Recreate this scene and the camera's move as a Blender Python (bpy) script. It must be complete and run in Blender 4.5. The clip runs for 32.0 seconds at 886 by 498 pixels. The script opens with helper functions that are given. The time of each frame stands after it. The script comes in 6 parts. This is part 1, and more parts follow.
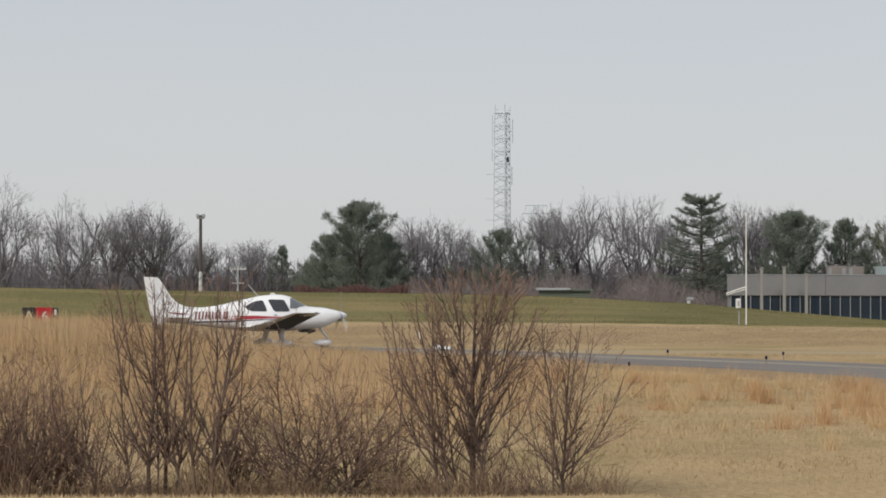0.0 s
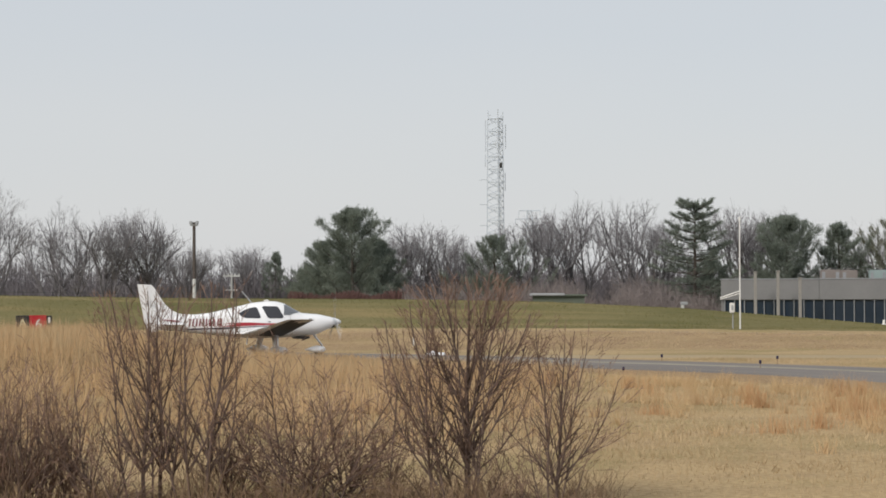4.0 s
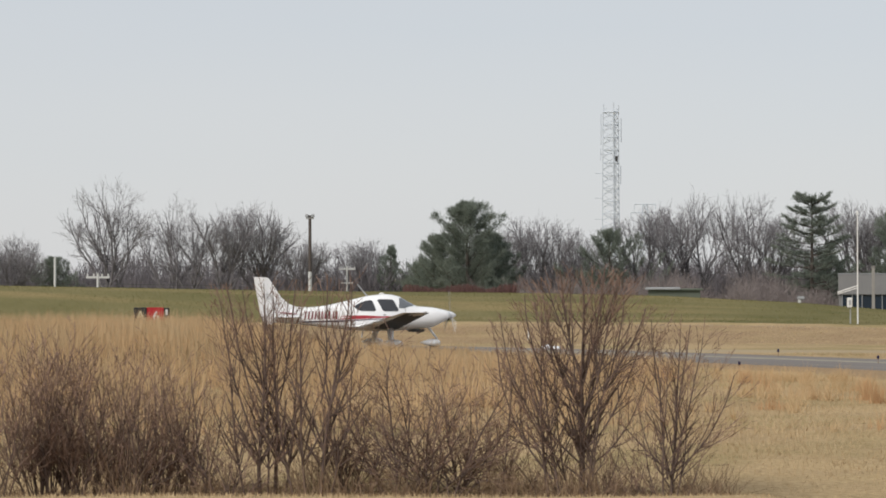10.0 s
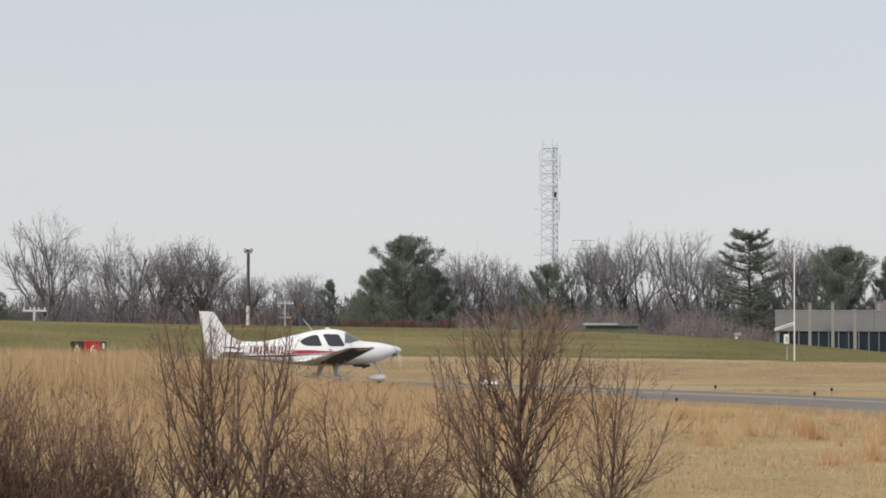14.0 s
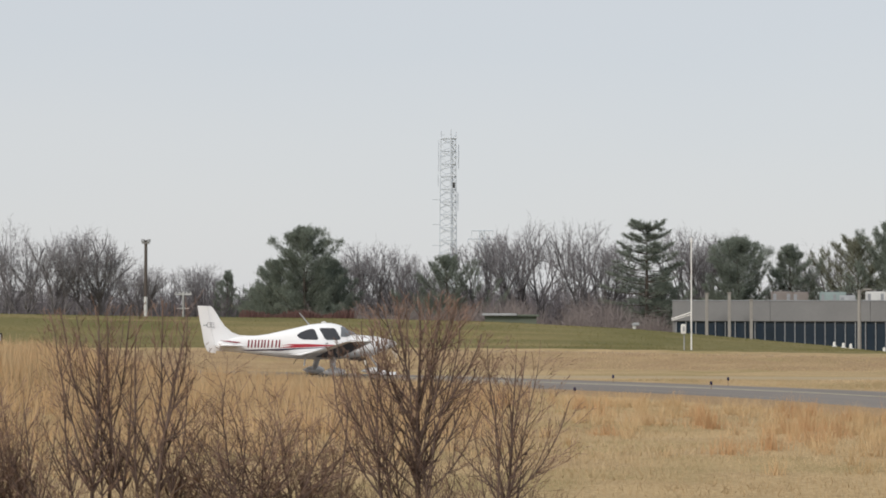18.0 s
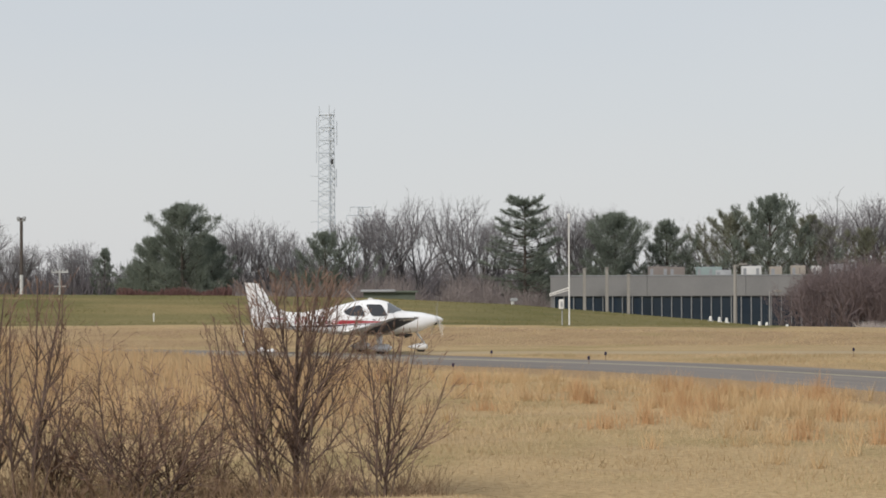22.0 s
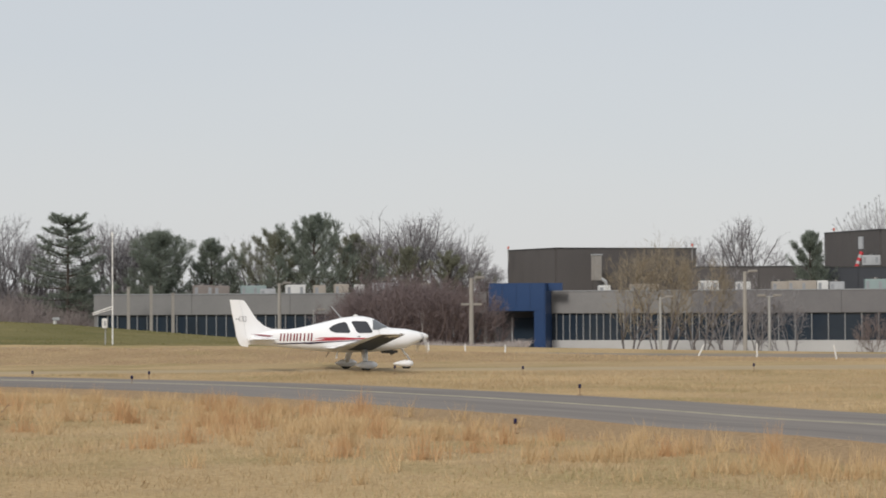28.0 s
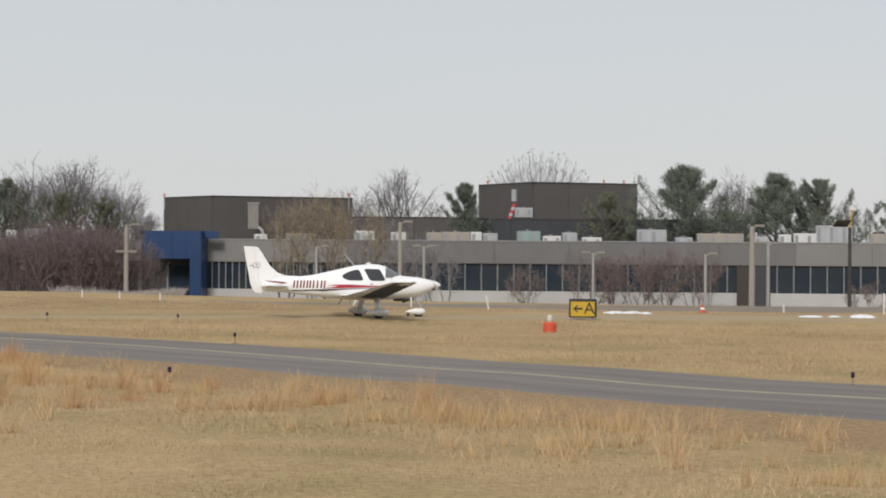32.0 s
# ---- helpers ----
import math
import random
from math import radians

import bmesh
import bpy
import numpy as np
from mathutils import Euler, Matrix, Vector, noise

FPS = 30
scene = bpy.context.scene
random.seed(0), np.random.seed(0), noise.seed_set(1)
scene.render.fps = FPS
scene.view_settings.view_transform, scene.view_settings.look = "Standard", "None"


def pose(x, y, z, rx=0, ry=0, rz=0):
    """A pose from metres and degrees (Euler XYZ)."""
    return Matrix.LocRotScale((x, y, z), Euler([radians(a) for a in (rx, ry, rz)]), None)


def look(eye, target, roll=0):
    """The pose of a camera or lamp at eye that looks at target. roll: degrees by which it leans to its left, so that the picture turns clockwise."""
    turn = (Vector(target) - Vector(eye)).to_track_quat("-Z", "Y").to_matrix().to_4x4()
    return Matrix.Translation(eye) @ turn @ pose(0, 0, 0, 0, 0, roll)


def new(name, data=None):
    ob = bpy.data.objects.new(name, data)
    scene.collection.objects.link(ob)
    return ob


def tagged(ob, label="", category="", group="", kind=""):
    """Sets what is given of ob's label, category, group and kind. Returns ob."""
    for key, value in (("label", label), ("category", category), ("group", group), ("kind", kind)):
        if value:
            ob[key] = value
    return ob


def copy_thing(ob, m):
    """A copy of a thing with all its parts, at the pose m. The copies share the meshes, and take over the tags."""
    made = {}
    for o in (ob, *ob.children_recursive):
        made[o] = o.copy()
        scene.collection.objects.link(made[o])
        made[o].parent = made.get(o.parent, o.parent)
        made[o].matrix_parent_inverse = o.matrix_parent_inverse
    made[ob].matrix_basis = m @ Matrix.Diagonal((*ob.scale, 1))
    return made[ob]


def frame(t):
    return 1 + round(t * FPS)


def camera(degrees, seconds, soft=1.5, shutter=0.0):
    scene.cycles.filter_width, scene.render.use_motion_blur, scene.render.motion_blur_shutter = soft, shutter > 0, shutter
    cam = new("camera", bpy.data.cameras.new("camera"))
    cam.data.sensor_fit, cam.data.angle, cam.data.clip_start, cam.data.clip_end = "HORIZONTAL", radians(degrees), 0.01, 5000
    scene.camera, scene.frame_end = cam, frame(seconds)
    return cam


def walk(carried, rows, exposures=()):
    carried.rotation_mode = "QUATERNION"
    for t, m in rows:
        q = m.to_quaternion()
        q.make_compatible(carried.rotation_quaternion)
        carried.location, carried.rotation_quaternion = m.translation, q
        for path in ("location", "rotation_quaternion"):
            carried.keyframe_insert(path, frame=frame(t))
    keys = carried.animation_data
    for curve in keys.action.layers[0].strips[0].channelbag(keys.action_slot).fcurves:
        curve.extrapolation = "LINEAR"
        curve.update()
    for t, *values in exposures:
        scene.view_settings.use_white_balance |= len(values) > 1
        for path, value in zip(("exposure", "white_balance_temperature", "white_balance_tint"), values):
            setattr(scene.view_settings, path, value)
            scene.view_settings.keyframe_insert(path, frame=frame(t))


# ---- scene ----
cam = camera(22.0, 32.0, soft=1.75, shutter=0.4)
EYE_Z = 2.85

# seconds, pan to the right, tilt up, lean (degrees)
TURNS = [
    (0, .042, .709, .006), (.5, -.066, .908, -.033), (1, -.086, 1.002, -.006), (1.5, -.246, .673, -.191), (2, -.298, .594, .064),
    (2.5, .008, .515, -.185), (4.5, .212, .918, -.285), (5, -.492, .615, -.088), (5.5, -1.227, .431, .256), (6, -1.346, .36, .217),
    (6.5, -1.153, .47, .175), (7, -.419, .608, .076), (7.5, -.014, .886, -.045), (8, .006, 1.56, .16), (8.5, -1.902, 1.545, -.341),
    (9, -2.501, .453, -.55), (9.5, -1.726, .317, -.201), (10, -2.689, .701, -.104), (10.5, -2.475, .781, .198), (11, -2.603, .519, .25),
    (11.5, -2.11, -.14, .452), (12, -1.34, -.28, .554), (12.5, -1.501, .783, .264), (13, -1.214, 1.111, .429), (13.5, -.998, 1.477, .177),
    (14, -1.146, 1.582, .153), (14.5, -1.376, 1.69, .027), (16.5, -.729, 1.314, -.168), (17, -.199, 1.329, .103), (17.5, .744, 1.496, .005),
    (18, 1.398, 1.347, .048), (18.5, 1.876, 1.019, -.224), (19, 2.58, .624, -.266), (19.5, 3.239, .532, -.069), (20, 3.695, .445, -.102),
    (20.5, 4.025, .404, .058), (21, 4.018, .474, -.155), (21.5, 4.198, .482, -.118), (22, 4.444, .746, -.241), (22.5, 5.007, .882, -.045),
    (23, 5.774, .905, -.102), (23.5, 6.729, .748, .059), (24, 7.627, .688, -.018), (24.5, 8.498, .645, -.065), (25, 9.627, .629, -.158),
    (25.5, 10.957, .628, -.225), (27.5, 14.739, .554, -.171), (28, 15.843, 1.161, -.32), (28.5, 16.584, 1.225, -.202), (29, 17.508, .968, .343),
    (29.5, 18.855, .767, -.137), (30, 20.123, .781, -.152), (30.5, 21.108, .82, .08), (31, 22.163, .771, .182), (31.5, 23.398, .368, .293),
    (32, 24.459, -.121, .381)]


def aim(pan, tilt, lean):
    eye = Vector((.006 * min(max(pan, 0), 11), 0, EYE_Z))
    a, e = radians(pan), radians(tilt)
    return look(eye, eye + Vector((math.sin(a) * math.cos(e), math.cos(a) * math.cos(e), math.sin(e))), lean)


walk(cam, [(t, aim(p, e, l)) for t, p, e, l in TURNS], [(t, e, 6500, 12) for t, e in ((0, -.05), (.6, .10), (2, .09), (7, .06), (14, .10), (20, .08), (25, .04), (28, .04), (32, .01))])

# ---- light: thin overcast with a soft sun from the left ----
SUN_DIR = Vector((-.52, -.60, .60)).normalized()
world = bpy.data.worlds.new("sky")
scene.world = world
world.use_nodes = True
wn, wl = world.node_tree.nodes, world.node_tree.links
wn.clear()
w_out, w_bg = wn.new("ShaderNodeOutputWorld"), wn.new("ShaderNodeBackground")
w_sky, w_mix, w_scale = wn.new("ShaderNodeTexSky"), wn.new("ShaderNodeMixRGB"), wn.new("ShaderNodeMixRGB")
w_tex, w_map, w_noise, w_ramp = wn.new("ShaderNodeTexCoord"), wn.new("ShaderNodeMapping"), wn.new("ShaderNodeTexNoise"), wn.new("ShaderNodeValToRGB")
w_sky.sky_type, w_sky.sun_disc = "NISHITA", False
w_sky.sun_elevation = math.asin(SUN_DIR.z)
w_sky.sun_rotation = math.atan2(SUN_DIR.x, SUN_DIR.y)
w_scale.blend_type, w_scale.inputs[0].default_value, w_scale.inputs[2].default_value = "MULTIPLY", 1, (.1, .1, .1, 1)
w_map.inputs["Scale"].default_value = (1, 1, 3.5)
w_sep, w_add = wn.new("ShaderNodeSeparateXYZ"), wn.new("ShaderNodeMath")
w_add.operation, w_add.inputs[1].default_value = "MULTIPLY_ADD", 3.2
w_noise.inputs["Scale"].default_value, w_noise.inputs["Detail"].default_value = 1.6, 3
w_ramp.color_ramp.elements[0].position, w_ramp.color_ramp.elements[0].color = .35, (.665, .672, .668, 1)
w_ramp.color_ramp.elements[1].position, w_ramp.color_ramp.elements[1].color = 1.0, (.598, .634, .660, 1)
w_mix.inputs[0].default_value = .88
for a, b in ((w_tex.outputs["Generated"], w_map.inputs[0]), (w_map.outputs[0], w_noise.inputs["Vector"]), (w_tex.outputs["Generated"], w_sep.inputs[0]), (w_sep.outputs[2], w_add.inputs[0]), (w_noise.outputs["Fac"], w_add.inputs[2]), (w_add.outputs[0], w_ramp.inputs[0]),
             (w_sky.outputs[0], w_scale.inputs[1]), (w_scale.outputs[0], w_mix.inputs[1]), (w_ramp.outputs[0], w_mix.inputs[2]),
             (w_mix.outputs[0], w_bg.inputs[0]), (w_bg.outputs[0], w_out.inputs[0])):
    wl.new(a, b)
w_bg.inputs[1].default_value = 1.0
sun = new("sun", bpy.data.lights.new("sun", "SUN"))
sun.data.energy, sun.data.angle, sun.data.color = 2.3, radians(14), (1, .95, .87)
sun.matrix_world = look(SUN_DIR * 50, (0, 0, 0))


# ---- materials ----
def mat(name, a, b=None, rough=.8, metal=0.0, scale=4.0, fine=40.0, bump=0.0, spread=.35, coords="Object", stretch=(1, 1, 1), per_piece=0.0, coat=0.0, leaf=0.0):
    """A two-scale mottled surface between the colours a and b."""
    m = bpy.data.materials.new(name)
    m.use_nodes = True
    n, l = m.node_tree.nodes, m.node_tree.links
    p = n["Principled BSDF"]
    p.inputs["Roughness"].default_value, p.inputs["Metallic"].default_value = rough, metal
    p.inputs["Coat Weight"].default_value = coat
    p.inputs["Specular IOR Level"].default_value = .5 if rough < .7 else .15
    b = b or tuple(c * .8 for c in a)
    tex, mp = n.new("ShaderNodeTexCoord"), n.new("ShaderNodeMapping")
    mp.inputs["Scale"].default_value = stretch
    l.new(tex.outputs[coords], mp.inputs[0])
    big, small, add, ramp = n.new("ShaderNodeTexNoise"), n.new("ShaderNodeTexNoise"), n.new("ShaderNodeMath"), n.new("ShaderNodeValToRGB")
    big.inputs["Scale"].default_value, big.inputs["Detail"].default_value = scale, 4
    small.inputs["Scale"].default_value, small.inputs["Detail"].default_value = fine, 3
    add.operation = "MULTIPLY_ADD"
    add.inputs[1].default_value = .45
    for s in (big, small):
        l.new(mp.outputs[0], s.inputs["Vector"])
    l.new(small.outputs["Fac"], add.inputs[0])
    l.new(big.outputs["Fac"], add.inputs[2])
    last = add.outputs[0]
    if per_piece:
        info, more = n.new("ShaderNodeObjectInfo"), n.new("ShaderNodeMath")
        more.operation, more.inputs[1].default_value = "MULTIPLY_ADD", per_piece
        l.new(info.outputs["Random"], more.inputs[0])
        l.new(last, more.inputs[2])
        last = more.outputs[0]
    l.new(last, ramp.inputs[0])
    mid = .725 + per_piece * .5
    e = ramp.color_ramp.elements
    e[0].position, e[0].color = max(mid - spread, 0), (*a, 1)
    e[1].position, e[1].color = min(mid + spread, 1), (*b, 1)
    l.new(ramp.outputs[0], p.inputs["Base Color"])
    if bump:
        bp = n.new("ShaderNodeBump")
        bp.inputs["Strength"].default_value, bp.inputs["Distance"].default_value = bump, .02
        l.new(small.outputs["Fac"], bp.inputs["Height"])
        l.new(bp.outputs[0], p.inputs["Normal"])
    if leaf:
        # thin leaves and needles let some light through
        thin, both = n.new("ShaderNodeBsdfTranslucent"), n.new("ShaderNodeMixShader")
        both.inputs[0].default_value = leaf
        l.new(ramp.outputs[0], thin.inputs[0])
        l.new(p.outputs[0], both.inputs[1])
        l.new(thin.outputs[0], both.inputs[2])
        l.new(both.outputs[0], n["Material Output"].inputs[0])
    return m


M = {}
M["worn_asphalt"] = mat("worn_asphalt", (.27, .225, .175), (.20, .17, .14), 1.0, scale=.3, fine=6)
M["bark_limb"] = mat("bark_limb", (.195, .183, .188), (.14, .131, .136), .95, scale=3, fine=25)
M["door_brown"] = mat("door_brown", (.045, .036, .034), (.035, .028, .027), .6)
M["asphalt"] = mat("asphalt", (.152, .137, .127), (.238, .215, .193), 1.0, scale=1.3, fine=7, bump=.3, coords="UV", stretch=(.05, 1, 1), spread=.28)
M["dusty_asphalt"] = mat("dusty_asphalt", (.40, .31, .19), (.33, .26, .165), 1.0, scale=.35, fine=5)
M["yellow_line"] = mat("yellow_line", (.35, .32, .235), (.25, .232, .185), .8, scale=1.2, fine=12)
M["white_paint"] = mat("white_paint", (.91, .91, .91), (.86, .86, .86), .3, scale=1.5, fine=20, coat=.5)
M["wing_paint"] = mat("wing_paint", (.86, .86, .85), (.80, .80, .79), .3, scale=1.5, fine=20, coat=.4)
M["red_paint"] = mat("red_paint", (.45, .035, .05), (.36, .03, .045), .35, scale=2, fine=20)
M["letter_red"] = mat("letter_red", (.25, .03, .045), (.19, .028, .04), .4)
M["navy_paint"] = mat("navy_paint", (.05, .035, .07), (.035, .03, .06), .35)
M["grey_paint"] = mat("grey_paint", (.30, .30, .31), (.22, .22, .23), .5)
M["tinted_glass"] = mat("tinted_glass", (.055, .056, .062), (.035, .037, .043), .06, scale=1)
M["windshield"] = mat("windshield", (.17, .18, .195), (.12, .13, .14), .06, scale=1)
# dark bluish grey that stands in for the shade below the wings
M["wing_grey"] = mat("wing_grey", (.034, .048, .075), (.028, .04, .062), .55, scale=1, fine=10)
M["rubber"] = mat("rubber", (.02, .02, .02), (.035, .033, .03), .85)
M["dark_metal"] = mat("dark_metal", (.05, .05, .05), (.09, .085, .08), .5, .6)
M["blade"] = mat("blade", (.50, .49, .47), (.42, .41, .40), .45)
M["chrome"] = mat("chrome", (.75, .75, .76), (.66, .66, .67), .2, .9)
M["concrete_panel"] = mat("concrete_panel", (.228, .226, .224), (.188, .187, .187), .85, scale=.5, fine=6, bump=.1)
M["concrete_dark"] = mat("concrete_dark", (.182, .178, .18), (.148, .146, .15), .85, scale=.5, fine=6, bump=.1)
M["concrete_pale"] = mat("concrete_pale", (.47, .475, .475), (.40, .403, .403), .85, scale=.4, fine=6)
M["concrete_white"] = mat("concrete_white", (.74, .735, .72), (.64, .635, .62), .85, scale=.4, fine=6)
M["brown_clad"] = mat("brown_clad", (.114, .105, .101), (.094, .087, .085), .7, scale=.4, fine=5)
M["dark_clad"] = mat("dark_clad", (.066, .07, .078), (.053, .057, .066), .7, scale=.4, fine=5)
M["blue_panel"] = mat("blue_panel", (.013, .046, .135), (.010, .037, .11), .4, scale=.5, fine=7)
M["office_glass"] = mat("office_glass", (.016, .026, .042), (.024, .036, .052), .08, scale=.3, fine=2, per_piece=.3)
M["mullion"] = mat("mullion", (.30, .31, .32), (.22, .23, .24), .5)
M["roof"] = mat("roof", (.22, .21, .2), (.17, .165, .16), .9)
M["unit_grey"] = mat("unit_grey", (.42, .43, .44), (.33, .34, .35), .6, scale=1, fine=8, per_piece=.3)
M["unit_tan"] = mat("unit_tan", (.36, .32, .27), (.29, .26, .22), .6, scale=1, fine=8)
M["unit_green"] = mat("unit_green", (.27, .34, .33), (.22, .28, .27), .6, scale=1, fine=8)
M["unit_white"] = mat("unit_white", (.62, .62, .60), (.52, .52, .5), .6, scale=1, fine=8)
M["galv"] = mat("galv", (.40, .40, .39), (.30, .30, .29), .6, .2, scale=2, fine=20)
M["pole_tan"] = mat("pole_tan", (.34, .32, .29), (.27, .255, .235), .8, scale=2, fine=20)
M["tower_metal"] = mat("tower_metal", (.60, .65, .70), (.52, .56, .61), .6, .1)
M["mast_dark"] = mat("mast_dark", (.12, .10, .088), (.085, .072, .065), .8)
M["sign_yellow"] = mat("sign_yellow", (.56, .36, .02), (.47, .30, .02), .5)
M["sign_black"] = mat("sign_black", (.015, .015, .015), (.03, .03, .03), .6)
M["sign_cream"] = mat("sign_cream", (.72, .68, .45), (.6, .56, .36), .5)
M["sign_red"] = mat("sign_red", (.50, .012, .025), (.40, .012, .02), .5)
M["orange_red"] = mat("orange_red", (.62, .085, .03), (.5, .07, .03), .6)
M["white_plastic"] = mat("white_plastic", (.78, .77, .74), (.66, .65, .62), .6)
M["light_blue"] = mat("light_blue", (.015, .013, .06), (.012, .01, .035), .2)
M["rim"] = mat("rim", (.22, .22, .23), (.16, .16, .17), .4, .6)
M["snow"] = mat("snow", (.82, .83, .85), (.7, .71, .73), .7, fine=12, bump=.3)
M["car_paint"] = mat("car_paint", (.26, .265, .29), (.21, .215, .24), .22, .75, coat=.8)
M["bark"] = mat("bark", (.115, .095, .08), (.07, .058, .05), .95, scale=3, fine=25)
M["bark_grey"] = mat("bark_grey", (.28, .27, .277), (.20, .19, .197), .95, scale=3, fine=25)
M["stalk"] = mat("stalk", (.30, .21, .13), (.19, .127, .085), .9, scale=2, fine=9)
M["twig_red"] = mat("twig_red", (.172, .121, .099), (.112, .083, .07), .9, scale=3, fine=25)
M["twig_tip"] = mat("twig_tip", (.275, .18, .135), (.18, .122, .095), .9, scale=3, fine=25)
M["twig_purple"] = mat("twig_purple", (.20, .157, .155), (.14, .112, .112), .9, scale=1, fine=9)
M["twig_pale"] = mat("twig_pale", (.235, .192, .18), (.165, .135, .13), .9, scale=1, fine=9)
M["willow"] = mat("willow", (.31, .262, .185), (.23, .195, .145), .9, scale=1, fine=9)
M["unit_brown"] = mat("unit_brown", (.23, .20, .18), (.18, .155, .14), .6, scale=1, fine=8)
M["needles"] = mat("needles", (.195, .226, .188), (.255, .285, .228), .9, scale=.6, fine=7, leaf=.5)
M["needles_grey"] = mat("needles_grey", (.215, .225, .16), (.28, .28, .205), .9, scale=.6, fine=7, leaf=.5)
M["woods"] = mat("woods", (.185, .168, .176), (.122, .113, .122), .95, scale=.15, fine=2)
M["brush"] = mat("brush", (.26, .222, .208), (.19, .162, .153), .95, scale=.15, fine=2)
M["hedge"] = mat("hedge", (.16, .088, .078), (.11, .064, .058), .95, scale=1, fine=9)
M["straw"] = mat("straw", (.555, .42, .255), (.345, .255, .145), .9, scale=.16, fine=2.5, spread=.24)
M["straw_pale"] = mat("straw_pale", (.58, .425, .245), (.46, .32, .17), .9, scale=.3, fine=2.5, spread=.28)
M["straw_olive"] = mat("straw_olive", (.42, .365, .20), (.29, .25, .13), .9, scale=.3, fine=3)
M["scrub"] = mat("scrub", (.46, .42, .40), (.33, .29, .27), .9, scale=.5, fine=4)
M["straw_red"] = mat("straw_red", (.55, .355, .19), (.45, .265, .135), .9, scale=.4, fine=3)
M["straw_orange"] = mat("straw_orange", (.58, .415, .235), (.48, .315, .17), .9, scale=.25, fine=3)
M["green_blade"] = mat("green_blade", (.115, .12, .04), (.20, .175, .075), .9, scale=.3, fine=3)


# ---- mesh helpers ----
def part(name, bm, material, parent=None, label="", smooth=False):
    """One mesh object from a bmesh, under a thing or a part."""
    me = bpy.data.meshes.new(name)
    bmesh.ops.recalc_face_normals(bm, faces=bm.faces)
    bm.to_mesh(me)
    bm.free()
    if smooth:
        me.polygons.foreach_set("use_smooth", [True] * len(me.polygons))
    me.materials.append(M[material])
    ob = new(name, me)
    ob.parent = parent
    return tagged(ob, label)


def raw(name, verts, faces, material, parent=None, label="", smooth=False):
    me = bpy.data.meshes.new(name)
    me.from_pydata(verts, [], faces)
    if smooth:
        me.polygons.foreach_set("use_smooth", [True] * len(me.polygons))
    me.materials.append(M[material])
    ob = new(name, me)
    ob.parent = parent
    return tagged(ob, label)


def thing(name, m, label, category, group="", kind=""):
    ob = new(name)
    ob.empty_display_size = .2
    ob.matrix_world = m
    return tagged(ob, label, category, group, kind)


def box(x0, x1, y0, y1, z0, z1, bevel=0.0, bm=None):
    bm = bm or bmesh.new()
    made = bmesh.ops.create_cube(bm, size=1, matrix=Matrix.Translation(((x0 + x1) / 2, (y0 + y1) / 2, (z0 + z1) / 2)) @ Matrix.Diagonal((x1 - x0, y1 - y0, z1 - z0, 1)))
    if bevel:
        edges = list({e for v in made["verts"] for e in v.link_edges})
        bmesh.ops.bevel(bm, geom=edges, offset=bevel, segments=2, affect="EDGES")
    return bm


def tube(points, radii, sides=8, bm=None, caps=True):
    """A tapered tube along points."""
    bm = bm or bmesh.new()
    rings = []
    for i, p in enumerate(points):
        p = Vector(p)
        d = (Vector(points[min(i + 1, len(points) - 1)]) - Vector(points[max(i - 1, 0)])).normalized()
        u = d.cross(Vector((0, 0, 1)) if abs(d.z) < .9 else Vector((1, 0, 0))).normalized()
        v = d.cross(u)
        r = radii[i] if hasattr(radii, "__len__") else radii
        rings.append([bm.verts.new(p + r * (u * math.cos(a) + v * math.sin(a))) for a in (k * math.tau / sides for k in range(sides))])
    for a, b in zip(rings, rings[1:]):
        for k in range(sides):
            bm.faces.new((a[k], a[(k + 1) % sides], b[(k + 1) % sides], b[k]))
    if caps:
        bm.faces.new(rings[0][::-1])
        bm.faces.new(rings[-1])
    return bm


def polar(az, r, z=0.0):
    a = radians(az)
    return Vector((r * math.sin(a), r * math.cos(a), z))


# ---- the lie of the land: a bank, a flat field, a raised road, a grass berm ----
def smooth(t):
    t = np.clip(t, 0, 1)
    return t * t * (3 - 2 * t)


def land(x, y):
    x, y = np.asarray(x, float), np.asarray(y, float)
    az, r = np.degrees(np.arctan2(x, y)), np.hypot(x, y)
    near = smooth((az - 5) / 7)
    r1, r2 = 17.6 - 10 * near, 28 - 5 * near
    bank = 1.1 * (1 - smooth((r - r1) / (r2 - r1)))
    left = smooth((-4.6 - az) / 4.6)
    field = .92 * left * smooth((r - 52) / 18) * (1 - .2 * smooth((r - 84) / 8))
    crest = np.interp(az, [-2, 4, 10, 15, 18, 21, 25, 30], [.62, .57, .40, .29, .12, -.02, -.14, -.24])
    shoulder = crest * smooth((r - 96) / 11)
    top = np.interp(az, [-14, -7, 0, 2.8, 6.2, 8.5, 11, 13.5, 20, 25, 37], [2.38, 2.03, 1.83, 1.66, 1.25, .78, .27, -.4, -.45, -.9, -.95])
    berm = (top - crest) * smooth((r - 117) / 21)
    behind = np.interp(az, [5, 12], [-1.6, -2.4])
    fall = (behind - top) * smooth((r - 139) / 26)
    rest = (field * (1 - smooth((r - 96) / 11)) + shoulder + berm + fall)
    verge = .025 * smooth((r - 79) / 4) * (1 - smooth((r - 93) / 10)) * smooth((az + 6) / 3)
    bumps = .05 * np.sin(x * .55 + 1.3 * np.sin(y * .21)) * np.sin(y * .37 + x * .11) * smooth((r - 6) / 10)
    verge = verge - .32 * np.exp(-((r - 112) / 2.6) ** 2)
    return bank + rest + verge + bumps * (1 - smooth((r - 40) / 30))


def ground_z(x, y):
    return float(land(x, y))


